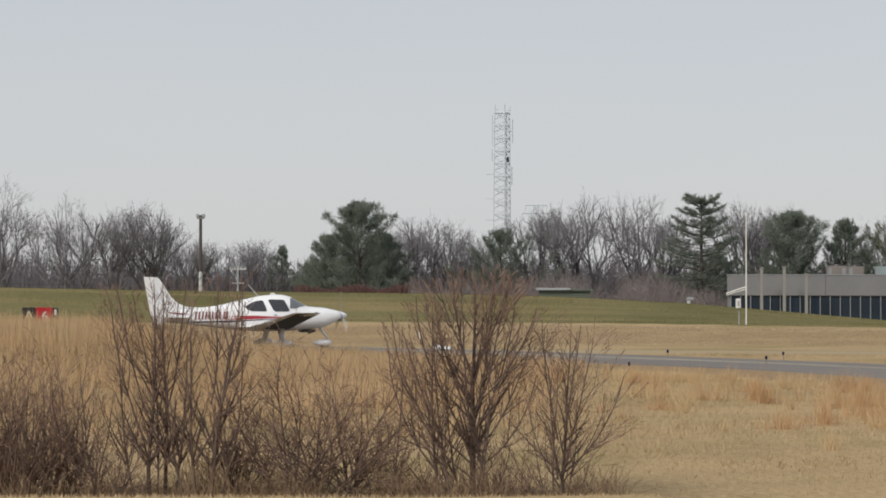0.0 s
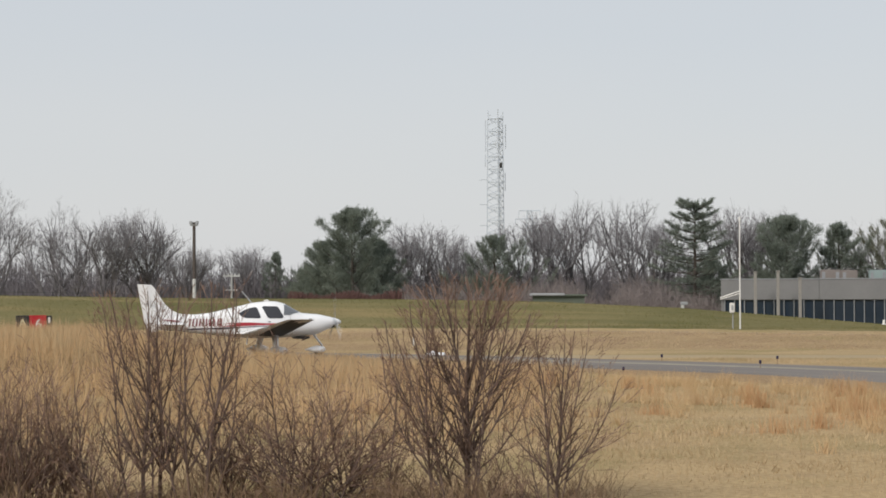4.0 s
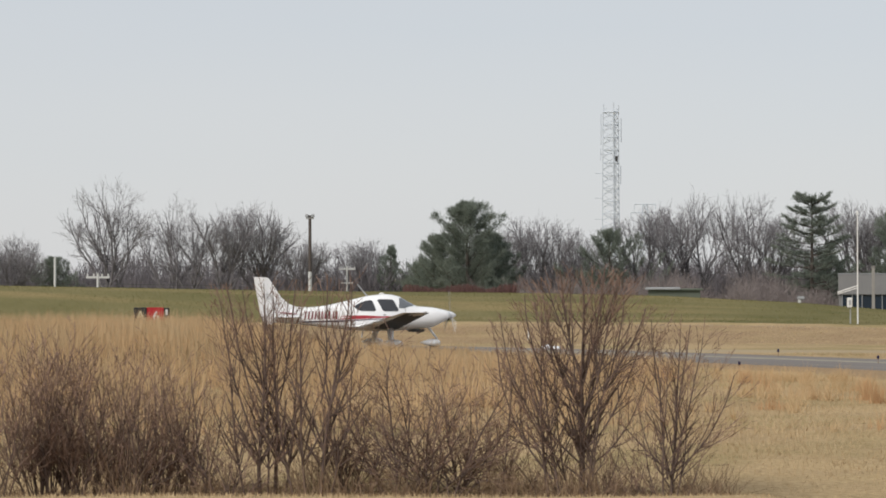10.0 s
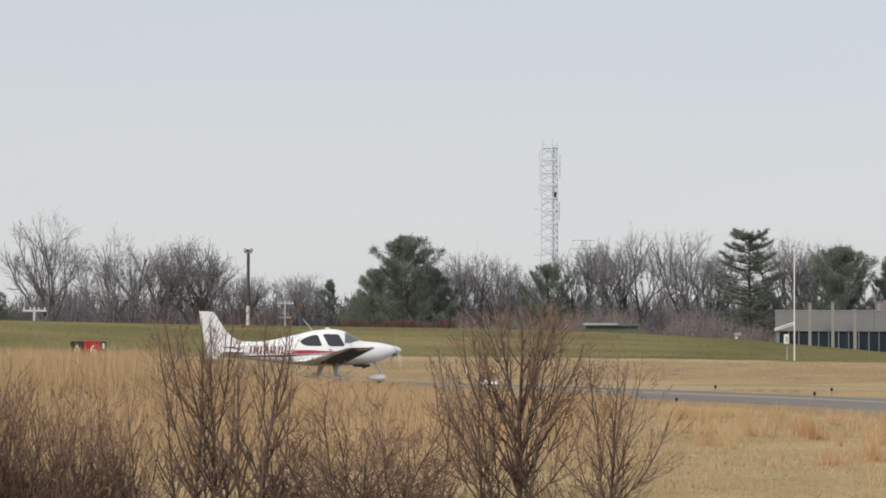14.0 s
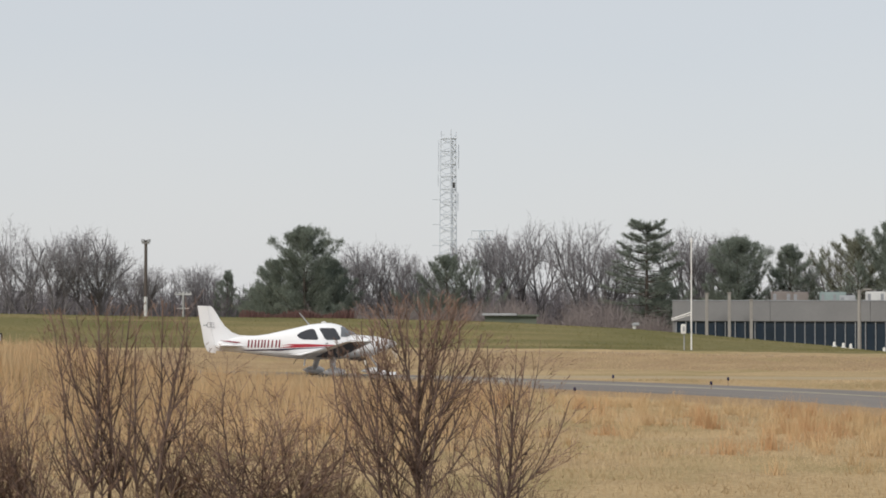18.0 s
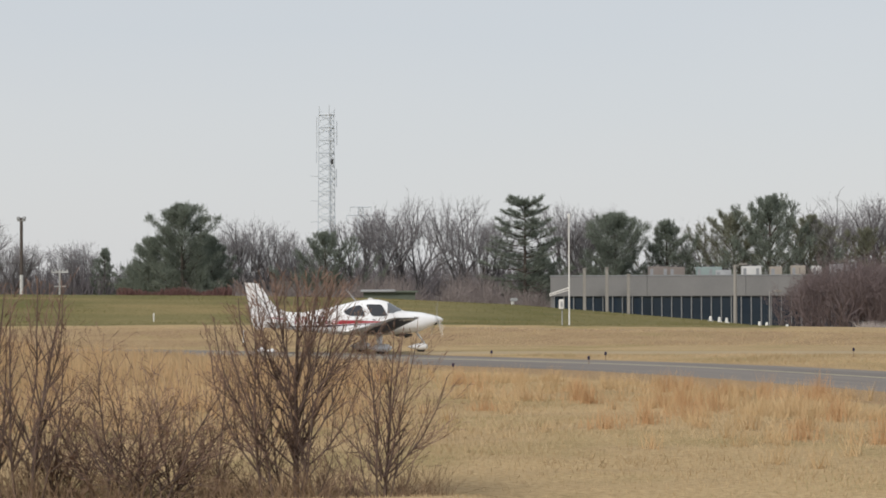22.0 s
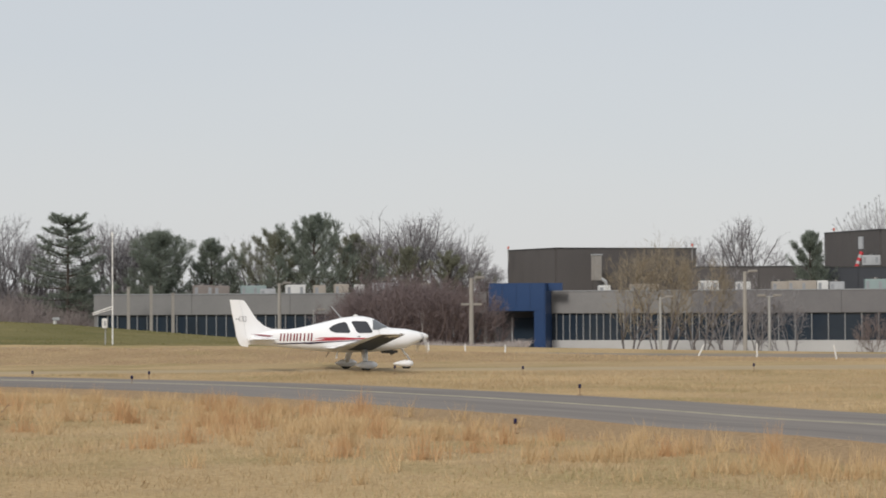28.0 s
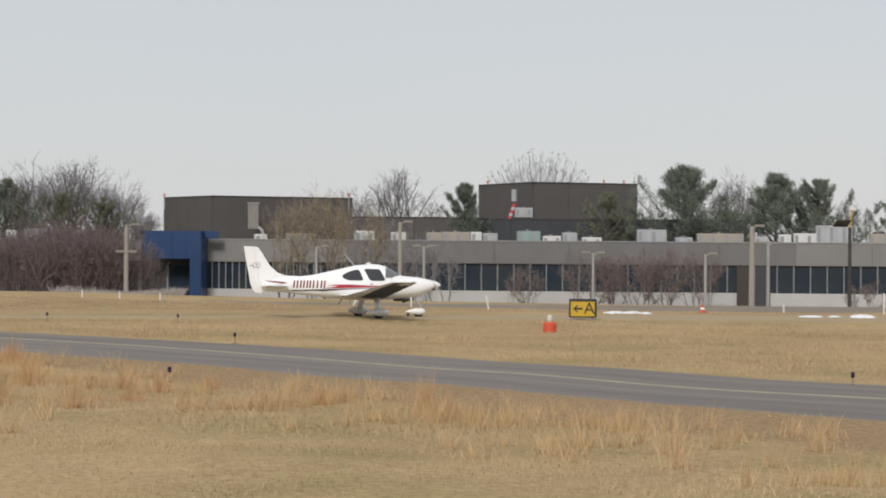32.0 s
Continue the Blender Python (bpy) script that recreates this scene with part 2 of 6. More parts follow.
def ground_material():
    m = bpy.data.materials.new("field")
    m.use_nodes = True
    n, l = m.node_tree.nodes, m.node_tree.links
    p = n["Principled BSDF"]
    p.inputs["Roughness"].default_value, p.inputs["Specular IOR Level"].default_value = 1, .05
    tex = n.new("ShaderNodeTexCoord")

    def noise_at(scale, detail, stretch=(1, 1, 1)):
        mp, t = n.new("ShaderNodeMapping"), n.new("ShaderNodeTexNoise")
        mp.inputs["Scale"].default_value = stretch
        t.inputs["Scale"].default_value, t.inputs["Detail"].default_value = scale, detail
        l.new(tex.outputs["Object"], mp.inputs[0])
        l.new(mp.outputs[0], t.inputs["Vector"])
        return t.outputs["Fac"]

    def ramp(value, stops):
        r = n.new("ShaderNodeValToRGB")
        while len(r.color_ramp.elements) < len(stops):
            r.color_ramp.elements.new(.5)
        for e, (at, c) in zip(r.color_ramp.elements, stops):
            e.position, e.color = at, (*c, 1)
        l.new(value, r.inputs[0])
        return r.outputs[0]

    def mix(f, a, b):
        x = n.new("ShaderNodeMixRGB")
        l.new(f, x.inputs[0])
        l.new(a, x.inputs[1])
        l.new(b, x.inputs[2])
        return x.outputs[0]

    broad, clump, blades = noise_at(.11, 5, (1, .5, 1)), noise_at(1.2, 6, (.7, .6, 1)), noise_at(9, 5)
    straw = mix(clump, ramp(blades, [(.32, (.24, .165, .083)), (.66, (.515, .39, .225))]), ramp(broad, [(.35, (.46, .335, .18)), (.65, (.345, .255, .142))]))
    streak, patch = noise_at(.5, 6, (.4, 1, 1)), noise_at(.22, 6)
    dull = ramp(blades, [(.3, (.21, .15, .085)), (.7, (.40, .295, .175))])
    straw = mix(ramp(streak, [(.46, (0, 0, 0)), (.68, (.6, .6, .6))]), straw, dull)
    mossy = ramp(blades, [(.3, (.19, .155, .07)), (.7, (.34, .27, .13))])
    straw = mix(ramp(patch, [(.48, (0, 0, 0)), (.64, (.7, .7, .7))]), straw, mossy)
    brown = ramp(blades, [(.3, (.22, .15, .085)), (.7, (.38, .27, .16))])
    green = mix(clump, ramp(blades, [(.3, (.105, .102, .040)), (.75, (.19, .168, .078))]), ramp(broad, [(.38, (.118, .114, .045)), (.6, (.225, .19, .092))]))
    dry = ramp(blades, [(.3, (.22, .165, .075)), (.7, (.34, .26, .13))])
    green = mix(ramp(noise_at(.4, 5, (.12, .8, 1)), [(.48, (0, 0, 0)), (.66, (.65, .65, .65))]), green, dry)
    cover = n.new("ShaderNodeVertexColor")
    cover.layer_name = "cover"
    sep, shift = n.new("ShaderNodeSeparateColor"), n.new("ShaderNodeMath")
    l.new(cover.outputs[0], sep.inputs[0])
    shift.operation = "ADD"
    wob = n.new("ShaderNodeMath")
    wob.operation, wob.inputs[1].default_value, wob.inputs[2].default_value = "MULTIPLY_ADD", .8, -.4
    l.new(noise_at(.5, 5), wob.inputs[0])
    l.new(sep.outputs[0], shift.inputs[0])
    l.new(wob.outputs[0], shift.inputs[1])
    edge = ramp(shift.outputs[0], [(.42, (0, 0, 0)), (.58, (1, 1, 1))])
    worn = n.new("ShaderNodeMath")
    worn.operation = "ADD"
    l.new(sep.outputs[1], worn.inputs[0])
    l.new(wob.outputs[0], worn.inputs[1])
    l.new(mix(edge, mix(ramp(worn.outputs[0], [(.35, (0, 0, 0)), (.65, (1, 1, 1))]), straw, brown), green), p.inputs["Base Color"])
    b = n.new("ShaderNodeBump")
    b.inputs["Strength"].default_value, b.inputs["Distance"].default_value = .3, .06
    l.new(clump, b.inputs["Height"])
    l.new(b.outputs[0], p.inputs["Normal"])
    return m


M["field"] = ground_material()


taxi = [(-9, 91.6), (-2, 86.9), (4.85, 80.4), (9.35, 75.8), (13.7, 69.8), (17.6, 60.5), (20.2, 51.5), (22.2, 43.8), (24.9, 34.5), (28, 24), (31, 14)]


def taxi_gap(x, y):
    """The distance from the taxiway's centre line."""
    best = np.full(np.shape(x), 1e9)
    for (x0, y0), (x1, y1) in zip(taxi, taxi[1:]):
        dx, dy = x1 - x0, y1 - y0
        t = np.clip(((x - x0) * dx + (y - y0) * dy) / (dx * dx + dy * dy), 0, 1)
        best = np.minimum(best, np.hypot(x - x0 - t * dx, y - y0 - t * dy))
    return best


def build_ground():
    az = np.concatenate([np.arange(-180, -20, 8.), np.arange(-20, 42, .4), np.arange(42, 180, 8.)])
    r = np.concatenate([np.arange(.5, 16, 1.), np.arange(16, 30, .5), np.arange(30, 95, 1.2), np.arange(95, 170, 1.), np.geomspace(170, 4000, 30)])
    a, rr = np.meshgrid(np.radians(az), r)
    x, y = rr * np.sin(a), rr * np.cos(a)
    z = land(x, y)
    na, nr = len(az), len(r)
    verts = np.stack([x, y, z], -1).reshape(-1, 3)
    faces = [(i * na + j, i * na + (j + 1) % na, (i + 1) * na + (j + 1) % na, (i + 1) * na + j) for i in range(nr - 1) for j in range(na)]
    verts = [tuple(v) for v in verts] + [(0, 0, float(land(0, .01)))]
    faces += [(len(verts) - 1, (j + 1) % na, j) for j in range(na)]
    ob = raw("ground", verts, faces, "field", smooth=True)
    col = ob.data.color_attributes.new("cover", "FLOAT_COLOR", "POINT")
    g = smooth((rr - 114.5) / 2.5) * (1 - smooth((np.degrees(a) - 12) / 2))
    data = np.zeros((len(verts), 4))
    data[:na * nr, 0] = g.reshape(-1)
    bank = .56 * smooth((rr - 94) / 3) * (1 - smooth((rr - 108) / 3))
    data[:na * nr, 1] = np.maximum(.95 * (1 - smooth((taxi_gap(x, y) - np.interp(x, [6, 14, 20, 27], [5.0, 5.6, 7.4, 8.8])) / 2.6)) * np.where(y < np.interp(x, [p[0] for p in taxi], [p[1] for p in taxi]), 1, .35), bank).reshape(-1)
    litter = .34 * smooth((rr - 26.5) / 1.5) * (1 - smooth((rr - 33) / 5)) * (1 - smooth((np.degrees(a) - 2.6) / 1.5))
    data[:na * nr, 1] = np.maximum(data[:na * nr, 1], litter.reshape(-1))
    data[:, 3] = 1
    col.data.foreach_set("color", data.reshape(-1))
    return tagged(ob, "dormant straw-coloured airfield grass with a green grass berm", "ground", kind="structure")


def ribbon(name, centre, widths, material, lift, parent=None, label=""):
    """A strip that lies on the land along a line."""
    line = [Vector(c) for c in centre]
    fine = []
    for i in range(len(line) - 1):
        p0, p1, p2, p3 = line[max(i - 1, 0)], line[i], line[i + 1], line[min(i + 2, len(line) - 1)]
        for k in range(24):
            t = k / 24
            fine.append(.5 * (2 * p1 + (p2 - p0) * t + (2 * p0 - 5 * p1 + 4 * p2 - p3) * t * t + (3 * p1 - p0 - 3 * p2 + p3) * t ** 3))
    fine.append(line[-1])
    verts, faces, n = [], [], 7
    for i, p in enumerate(fine):
        d = (fine[min(i + 1, len(fine) - 1)] - fine[max(i - 1, 0)]).normalized()
        side = Vector((d.y, -d.x))
        t = i / (len(fine) - 1) * (len(widths) - 1)
        w = widths[int(t)] + (widths[min(int(t) + 1, len(widths) - 1)] - widths[int(t)]) * (t - int(t))
        for k in range(n):
            ragged = .13 * noise.noise(Vector((p.x * .9, p.y * .9, k))) if k in (0, n - 1) and w > 1 else 0
            q = p + side * (w + ragged) * (k / (n - 1) - .5)
            edge = -.06 if k in (0, n - 1) else 0
            verts.append((q.x, q.y, ground_z(q.x, q.y) + lift + edge))
    for i in range(len(fine) - 1):
        for k in range(n - 1):
            faces.append((i * n + k, i * n + k + 1, (i + 1) * n + k + 1, (i + 1) * n + k))
    ob = raw(name, verts, faces, material, parent, label, True)
    uv = ob.data.uv_layers.new(name="along")
    run = np.concatenate([[0], np.cumsum([(b - a).length for a, b in zip(fine, fine[1:])])])
    spots = np.array([(run[i], k) for i in range(len(fine)) for k in range(n)], float)
    index = np.zeros(len(ob.data.loops), dtype=np.int32)
    ob.data.loops.foreach_get("vertex_index", index)
    uv.data.foreach_set("uv", spots[index].astype(np.float32).reshape(-1))
    return ob


# ---- the aircraft ----
TOP = [(.33, 1.40), (.45, 1.44), (.92, 1.54), (1.55, 1.59), (1.68, 1.61), (1.92, 1.74), (2.31, 1.965), (2.6, 2.03), (2.92, 2.05), (3.54, 1.99), (4.31, 1.82), (5.23, 1.63), (5.8, 1.565), (6.4, 1.53), (7.2, 1.42)]
LOW = [(.33, 1.10), (.45, 1.04), (.66, .95), (1.0, .80), (1.7, .72), (2.4, .68), (3.2, .67), (3.85, .69), (4.6, .75), (5.54, .86), (6.3, .95), (7.2, 1.02)]
WIDE = [(.33, .30), (.45, .40), (1.0, .53), (1.7, .61), (2.4, .64), (3.2, .64), (3.7, .60), (4.3, .49), (5.2, .31), (6.3, .15), (7.2, .06)]
AXLE = 2.98
TRIM = .975


def curve_at(table, s):
    return float(np.interp(s, [a for a, _ in table], [b for _, b in table]))


def hull(s, z, out=0.0):
    """The half width of the fuselage at the station s and the height z."""
    top, low, w = curve_at(TOP, s), curve_at(LOW, s), curve_at(WIDE, s)
    mid = low + (top - low) * .45
    t = (z - mid) / ((top - mid) if z > mid else (mid - low))
    t = max(-1, min(1, t))
    cabin = .35 * max(0, min(1, (s - 1.6) / .5)) * max(0, min(1, (4.6 - s) / .8)) if z > mid else 0
    k = 2.4
    return max(w * (1 - abs(t) ** k) ** (1 / k) * (1 - cabin * max(t, 0) ** 1.5), 0) + out


def fuselage():
    bm = bmesh.new()
    rings, n = [], 32
    for s in np.concatenate([np.arange(.33, 4.6, .11), np.arange(4.6, 7.21, .2)]):
        top, low = curve_at(TOP, s), curve_at(LOW, s)
        mid = low + (top - low) * .45
        ring = []
        for k in range(n):
            a = math.tau * k / n
            c = math.sin(a)
            z = mid + (abs(c) ** .9) * math.copysign(1, c) * ((top - mid) if c > 0 else (mid - low))
            y = hull(s, z) * math.copysign(1, math.cos(a)) if abs(math.cos(a)) > 1e-6 else 0
            ring.append(bm.verts.new((AXLE - s, y, z)))
        rings.append(ring)
    for a, b in zip(rings, rings[1:]):
        for k in range(n):
            bm.faces.new((a[k], a[(k + 1) % n], b[(k + 1) % n], b[k]))
    bm.faces.new(rings[0][::-1])
    bm.faces.new(rings[-1])
    return bm


def skin(outline, side, out=.008, step=.05):
    """A patch that lies on the fuselage inside an outline of (station, height)."""
    pts = [Vector((s, z)) for s, z in outline]
    bm = bmesh.new()
    flat = [bm.verts.new((s, z, 0)) for s, z in outline]
    bm.faces.new(flat)
    s0, s1 = min(p.x for p in pts), max(p.x for p in pts)
    z0, z1 = min(p.y for p in pts), max(p.y for p in pts)
    for lo, hi, axis in ((s0, s1, 0), (z0, z1, 1)):
        c = lo + step
        while c < hi:
            bmesh.ops.bisect_plane(bm, geom=bm.verts[:] + bm.edges[:] + bm.faces[:], plane_co=(c, 0, 0) if axis == 0 else (0, c, 0), plane_no=(1, 0, 0) if axis == 0 else (0, 1, 0))
            c += step
    for v in bm.verts:
        s, z = v.co.x, v.co.y
        v.co = (AXLE - s, side * hull(s, z, out), z)
    return bm


def wing(root, tip, thick_root, thick_tip, rounded=True):
    """A wing panel between two sections (leading x, trailing x, y, z)."""
    bm = bmesh.new()
    shape = [(0, 0), (.02, .35), (.08, .7), (.2, .95), (.35, 1), (.6, .75), (.85, .3), (1, .02), (.85, -.12), (.6, -.3), (.35, -.42), (.15, -.42), (.04, -.28)]
    rings = []
    steps = [0, .35, .7, .93, .975, 1] if rounded else [0, .5, 1]
    for t in steps:
        lead, trail, y, z = [a + (b - a) * t for a, b in zip(root, tip)]
        th = (thick_root + (thick_tip - thick_root) * t) * (1 if t < .95 else (.75 if t < 1 else .25))
        if t == 1 and rounded:
            lead -= .12
        rings.append([bm.verts.new((lead + (trail - lead) * c, y, z + h * th * .55)) for c, h in shape])
    n = len(shape)
    for a, b in zip(rings, rings[1:]):
        for k in range(n):
            bm.faces.new((a[k], a[(k + 1) % n], b[(k + 1) % n], b[k]))
    bm.faces.new(rings[0])
    bm.faces.new(rings[-1])
    return bm


def lathe_x(profile, sides=20, bm=None, squash=1.0):
    """A body turned about the x axis: (x, radius) from front to rear."""
    bm = bm or bmesh.new()
    rings = [[bm.verts.new((x, r * math.cos(a), r * squash * math.sin(a))) for a in (k * math.tau / sides for k in range(sides))] for x, r in profile]
    for a, b in zip(rings, rings[1:]):
        for k in range(sides):
            bm.faces.new((a[k], a[(k + 1) % sides], b[(k + 1) % sides], b[k]))
    bm.faces.new(rings[0])
    bm.faces.new(rings[-1])
    return bm


def moved(bm, x=0, y=0, z=0, rx=0, ry=0, rz=0):
    bmesh.ops.transform(bm, matrix=pose(x, y, z, rx, ry, rz), verts=bm.verts)
    return bm


def build_aircraft():
    ac = thing("light_aircraft", pose(0, 0, 0), "white low-wing single-engine propeller aircraft with red stripes on taxiway", "aircraft")
    body = part("fuselage", fuselage(), "white_paint", ac, "glossy white fuselage", True)
    for side in (-1, 1):
        win = [(2.63, 1.815), (2.69, 1.855), (3.20, 1.865), (3.27, 1.82), (3.13, 1.47), (3.04, 1.415), (2.54, 1.415), (2.48, 1.46)]
        part("door_window", skin(win, side), "tinted_glass", body, "dark tinted side window")
        rear = [(3.46, 1.80), (3.53, 1.835), (3.74, 1.80), (4.00, 1.71), (4.15, 1.62), (4.17, 1.57), (4.10, 1.49), (3.93, 1.43), (3.43, 1.42), (3.37, 1.46)]
        part("rear_window", skin(rear, side), "tinted_glass", body, "dark teardrop rear window")
        part("red_stripe", skin([(1.75, 1.225), (2.6, 1.225), (3.2, 1.235), (3.8, 1.27), (4.45, 1.265), (4.8, 1.215), (4.3, 1.22), (4.6, 1.165), (4.95, 1.125), (4.2, 1.13), (3.3, 1.165), (2.5, 1.195)], side, .006), "red_paint", body, "red side stripe")
        part("navy_stripe", skin([(1.95, 1.215), (2.5, 1.17), (3.3, 1.14), (4.2, 1.11), (4.9, 1.09), (5.6, 1.07), (6.35, 1.05), (6.0, 1.01), (5.2, 1.03), (4.9, 1.01), (4.2, 1.07), (3.3, 1.115), (2.5, 1.15)], side, .007), "navy_paint", body, "thin dark purple stripe")
        for s in (4.86, 4.98, 5.13, 5.28, 5.41, 5.52, 5.65, 5.77, 5.90, 6.03):
            part("registration_bar", skin([(s - .010, 1.14), (s + .048, 1.14), (s + .010, 1.42), (s - .048, 1.42)], side, .006), "letter_red", body, "dark red registration bar")
        part("door_seam", skin([(2.2, 1.0), (2.212, 1.0), (2.212, 1.60), (2.2, 1.60)], side, .004), "grey_paint", body)
        part("door_handle", skin([(3.0, 1.27), (3.1, 1.27), (3.1, 1.30), (3.0, 1.30)], side, .012), "dark_metal", body, "small dark door handle")
    # windshield: a band over the front of the cabin
    bm = bmesh.new()
    rings = []
    for i in range(8):
        row = []
        for k in range(15):
            u = k / 7 - 1
            s = (1.76 + .10 * abs(u) ** 2) + (.60 + .02 * abs(u)) * i / 7
            top = curve_at(TOP, s)
            z = top - (abs(u) ** 1.6) * (top - 1.60 + .10) * (.55 + .45 * min(1, i / 4)) * .95
            y = hull(s, min(z, top - .002)) if abs(u) > .01 else 0
            y = min(y, .62 * abs(u) + .02) if abs(u) < .6 else y
            row.append(bm.verts.new((AXLE - s + .006, math.copysign(y + .008, u), z + .008)))
        rings.append(row)
    for a, b in zip(rings, rings[1:]):
        for k in range(14):
            bm.faces.new((a[k], a[k + 1], b[k + 1], b[k]))
    part("windshield", bm, "windshield", body, "grey tinted wraparound windshield", True)
    # nose
    part("spinner", moved(lathe_x([(0, .004), (-.03, .05), (-.09, .09), (-.18, .13), (-.27, .155), (-.335, .165)]), AXLE, 0, 1.245), "white_paint", ac, "pointed white spinner", True)
    part("cowl_inlet", moved(box(-.03, .03, -.36, .36, -.05, .05, .02), AXLE - .40, 0, 1.10), "sign_black", body, "dark engine air inlet")
    part("exhaust_pipe", tube([(AXLE - 1.35, -.15, .70), (AXLE - 1.62, -.16, .60)], .045, 10), "dark_metal", body, "dark exhaust pipe")
    part("belly_fairing", moved(box(-.28, .28, -.28, .28, -.05, .05, .03), AXLE - 1.62, 0, .68), "dark_metal", body, "dark cooling outlet below cowl")
    # wings
    for side in (-1, 1):
        panel = part("wing", wing((AXLE - 2.40, AXLE - 4.24, side * .5, .80), (AXLE - 2.70, AXLE - 3.72, side * 5.40, 1.44), .24, .13), "wing_paint", ac, "white low wing with dihedral", True)
        # dark sheet under the white wing: the underside's shade is put into its colour
        under = part("lower_skin", wing((AXLE - 2.48, AXLE - 3.62, side * .62, .785), (AXLE - 2.74, AXLE - 3.56, side * 5.30, 1.41), .20, .13, False), "wing_grey", panel, "wing underside with its shade painted dark grey")
        part("aileron", moved(wing((AXLE - 3.62, AXLE - 3.90, side * 3.3, 1.17), (AXLE - 3.52, AXLE - 3.76, side * 5.0, 1.39), .035, .03, False)), "wing_paint", panel)
        hinge = AXLE - 3.70
        flap = moved(wing((0, -.58, side * .75, 0), (.04, -.40, side * 3.3, .30), .07, .05, False), hinge, 0, .83, 0, -9)
        part("flap", flap, "wing_paint", panel, "white lowered flap")
        for y in (1.3, 2.6):
            part("flap_hinge", tube([(AXLE - 3.55, side * y, .79 + y * .12), (AXLE - 4.0, side * y, .68 + y * .12)], (.035, .02), 6), "white_paint", panel)
        part("tip_light", moved(box(-.06, .06, -.03, .03, -.03, .03, .015), AXLE - 2.9, side * 5.43, 1.44), "chrome", panel)
        part("wing_fillet", wing((AXLE - 2.15, AXLE - 4.55, side * .42, .86), (AXLE - 2.40, AXLE - 4.04, side * .95, .86), .34, .25, False), "white_paint", body, "", True)
        tail = part("tailplane", wing((AXLE - 6.30, AXLE - 7.12, side * .06, 1.22), (AXLE - 6.52, AXLE - 7.10, side * 1.95, 1.24), .10, .06), "white_paint", ac, "white horizontal tailplane", True)
        part("elevator", wing((AXLE - 7.08, AXLE - 7.36, side * .12, 1.22), (AXLE - 7.05, AXLE - 7.28, side * 1.9, 1.24), .05, .03, False), "white_paint", tail)
    # fin and rudder
    def slab(outline, half, bm=None):
        bm = bm or bmesh.new()
        s0 = [bm.verts.new((AXLE - s, half * k, z)) for s, z, k in outline]
        s1 = [bm.verts.new((AXLE - s, -half * k, z)) for s, z, k in outline]
        n = len(s0)
        bm.faces.new(s0)
        bm.faces.new(s1[::-1])
        for k in range(n):
            bm.faces.new((s0[k], s0[(k + 1) % n], s1[(k + 1) % n], s1[k]))
        return bm
    fin = part("fin", slab([(5.7, 1.57, .1), (6.35, 1.60, .35), (6.66, 1.72, .5), (6.93, 1.95, .5), (7.11, 2.20, .5), (7.25, 2.42, .5), (7.40, 2.63, .5), (7.48, 2.68, .5), (7.628, 2.685, .8), (7.368, 1.45, .8), (7.258, 1.02, .8), (6.6, 1.1, 1), (6.0, 1.4, .8)], .06), "white_paint", ac, "tall white swept fin")
    part("rudder", slab([(7.633, 2.69, .8), (7.98, 2.70, .55), (7.90, 2.2, .55), (7.80, 1.75, .55), (7.72, 1.30, .55), (7.62, 1.05, .55), (7.52, .96, .6), (7.28, .93, .8), (7.263, 1.02, .8), (7.373, 1.45, .8)], .06), "white_paint", fin, "white rudder")
    for side in (-1, 1):
        for s, w, z0, z1 in ((7.42, .11, 1.90, 2.07), (7.56, .10, 1.90, 2.07), (7.65, .05, 1.95, 2.0), (7.73, .05, 1.95, 2.0)):
            q = side * (.066 if s < 7.5 else .05 if s < 7.7 else .035)
            part("tail_mark", box(AXLE - s - w / 2, AXLE - s + w / 2, min(q, q * 1.1), max(q, q * 1.1), z0, z1) if w < .08 else tube([(AXLE - s - w / 2, q, z0), (AXLE - s + w / 2, q, z0), (AXLE - s + w / 2, q, z1), (AXLE - s - w / 2, q, z1), (AXLE - s - w / 2, q, z0)], .009, 5), "grey_paint", fin, "dark grey tail marking")
        part("tail_stripe", skin([(6.3, 1.34), (6.75, 1.39), (7.18, 1.41), (6.85, 1.35), (6.5, 1.31)], side, .03), "letter_red", fin, "dark red tail stripe")
    # landing gear
    for side in (-1, 1):
        leg = part("main_leg", tube([(.06, side * .92, .82), (.03, side * 1.12, .52), (0, side * 1.30, .24)], (.14, .115, .09), 8), "white_paint", ac, "white main gear leg", True)
        part("wheel_fairing", moved(lathe_x([(.46, .02), (.40, .09), (.25, .155), (.05, .175), (-.15, .15), (-.33, .075), (-.44, .015)], 14, squash=.92), 0, side * 1.36, .235), "white_paint", leg, "white teardrop wheel fairing", True)
        tyre = bmesh.new()
        bmesh.ops.create_cone(tyre, cap_ends=True, segments=24, radius1=.19, radius2=.19, depth=.14, matrix=pose(0, side * 1.36, .19, 90))
        part("tyre", tyre, "rubber", leg, "black tyre")
    leg = part("nose_leg", tube([(AXLE - 1.12, 0, .80), (AXLE - .98, 0, .62), (AXLE - .78, 0, .38), (AXLE - .92, 0, .22)], (.05, .045, .04, .04), 8), "white_paint", ac, "white curved nose gear leg", True)
    part("nose_fairing", moved(lathe_x([(.30, .03), (.26, .10), (.15, .145), (0, .155), (-.2, .12), (-.40, .06), (-.52, .015)], 14, squash=.92), AXLE - .94, 0, .225), "white_paint", leg, "white nose wheel fairing", True)
    tyre = bmesh.new()
    bmesh.ops.create_cone(tyre, cap_ends=True, segments=24, radius1=.18, radius2=.18, depth=.12, matrix=pose(AXLE - .92, 0, .18, 90))
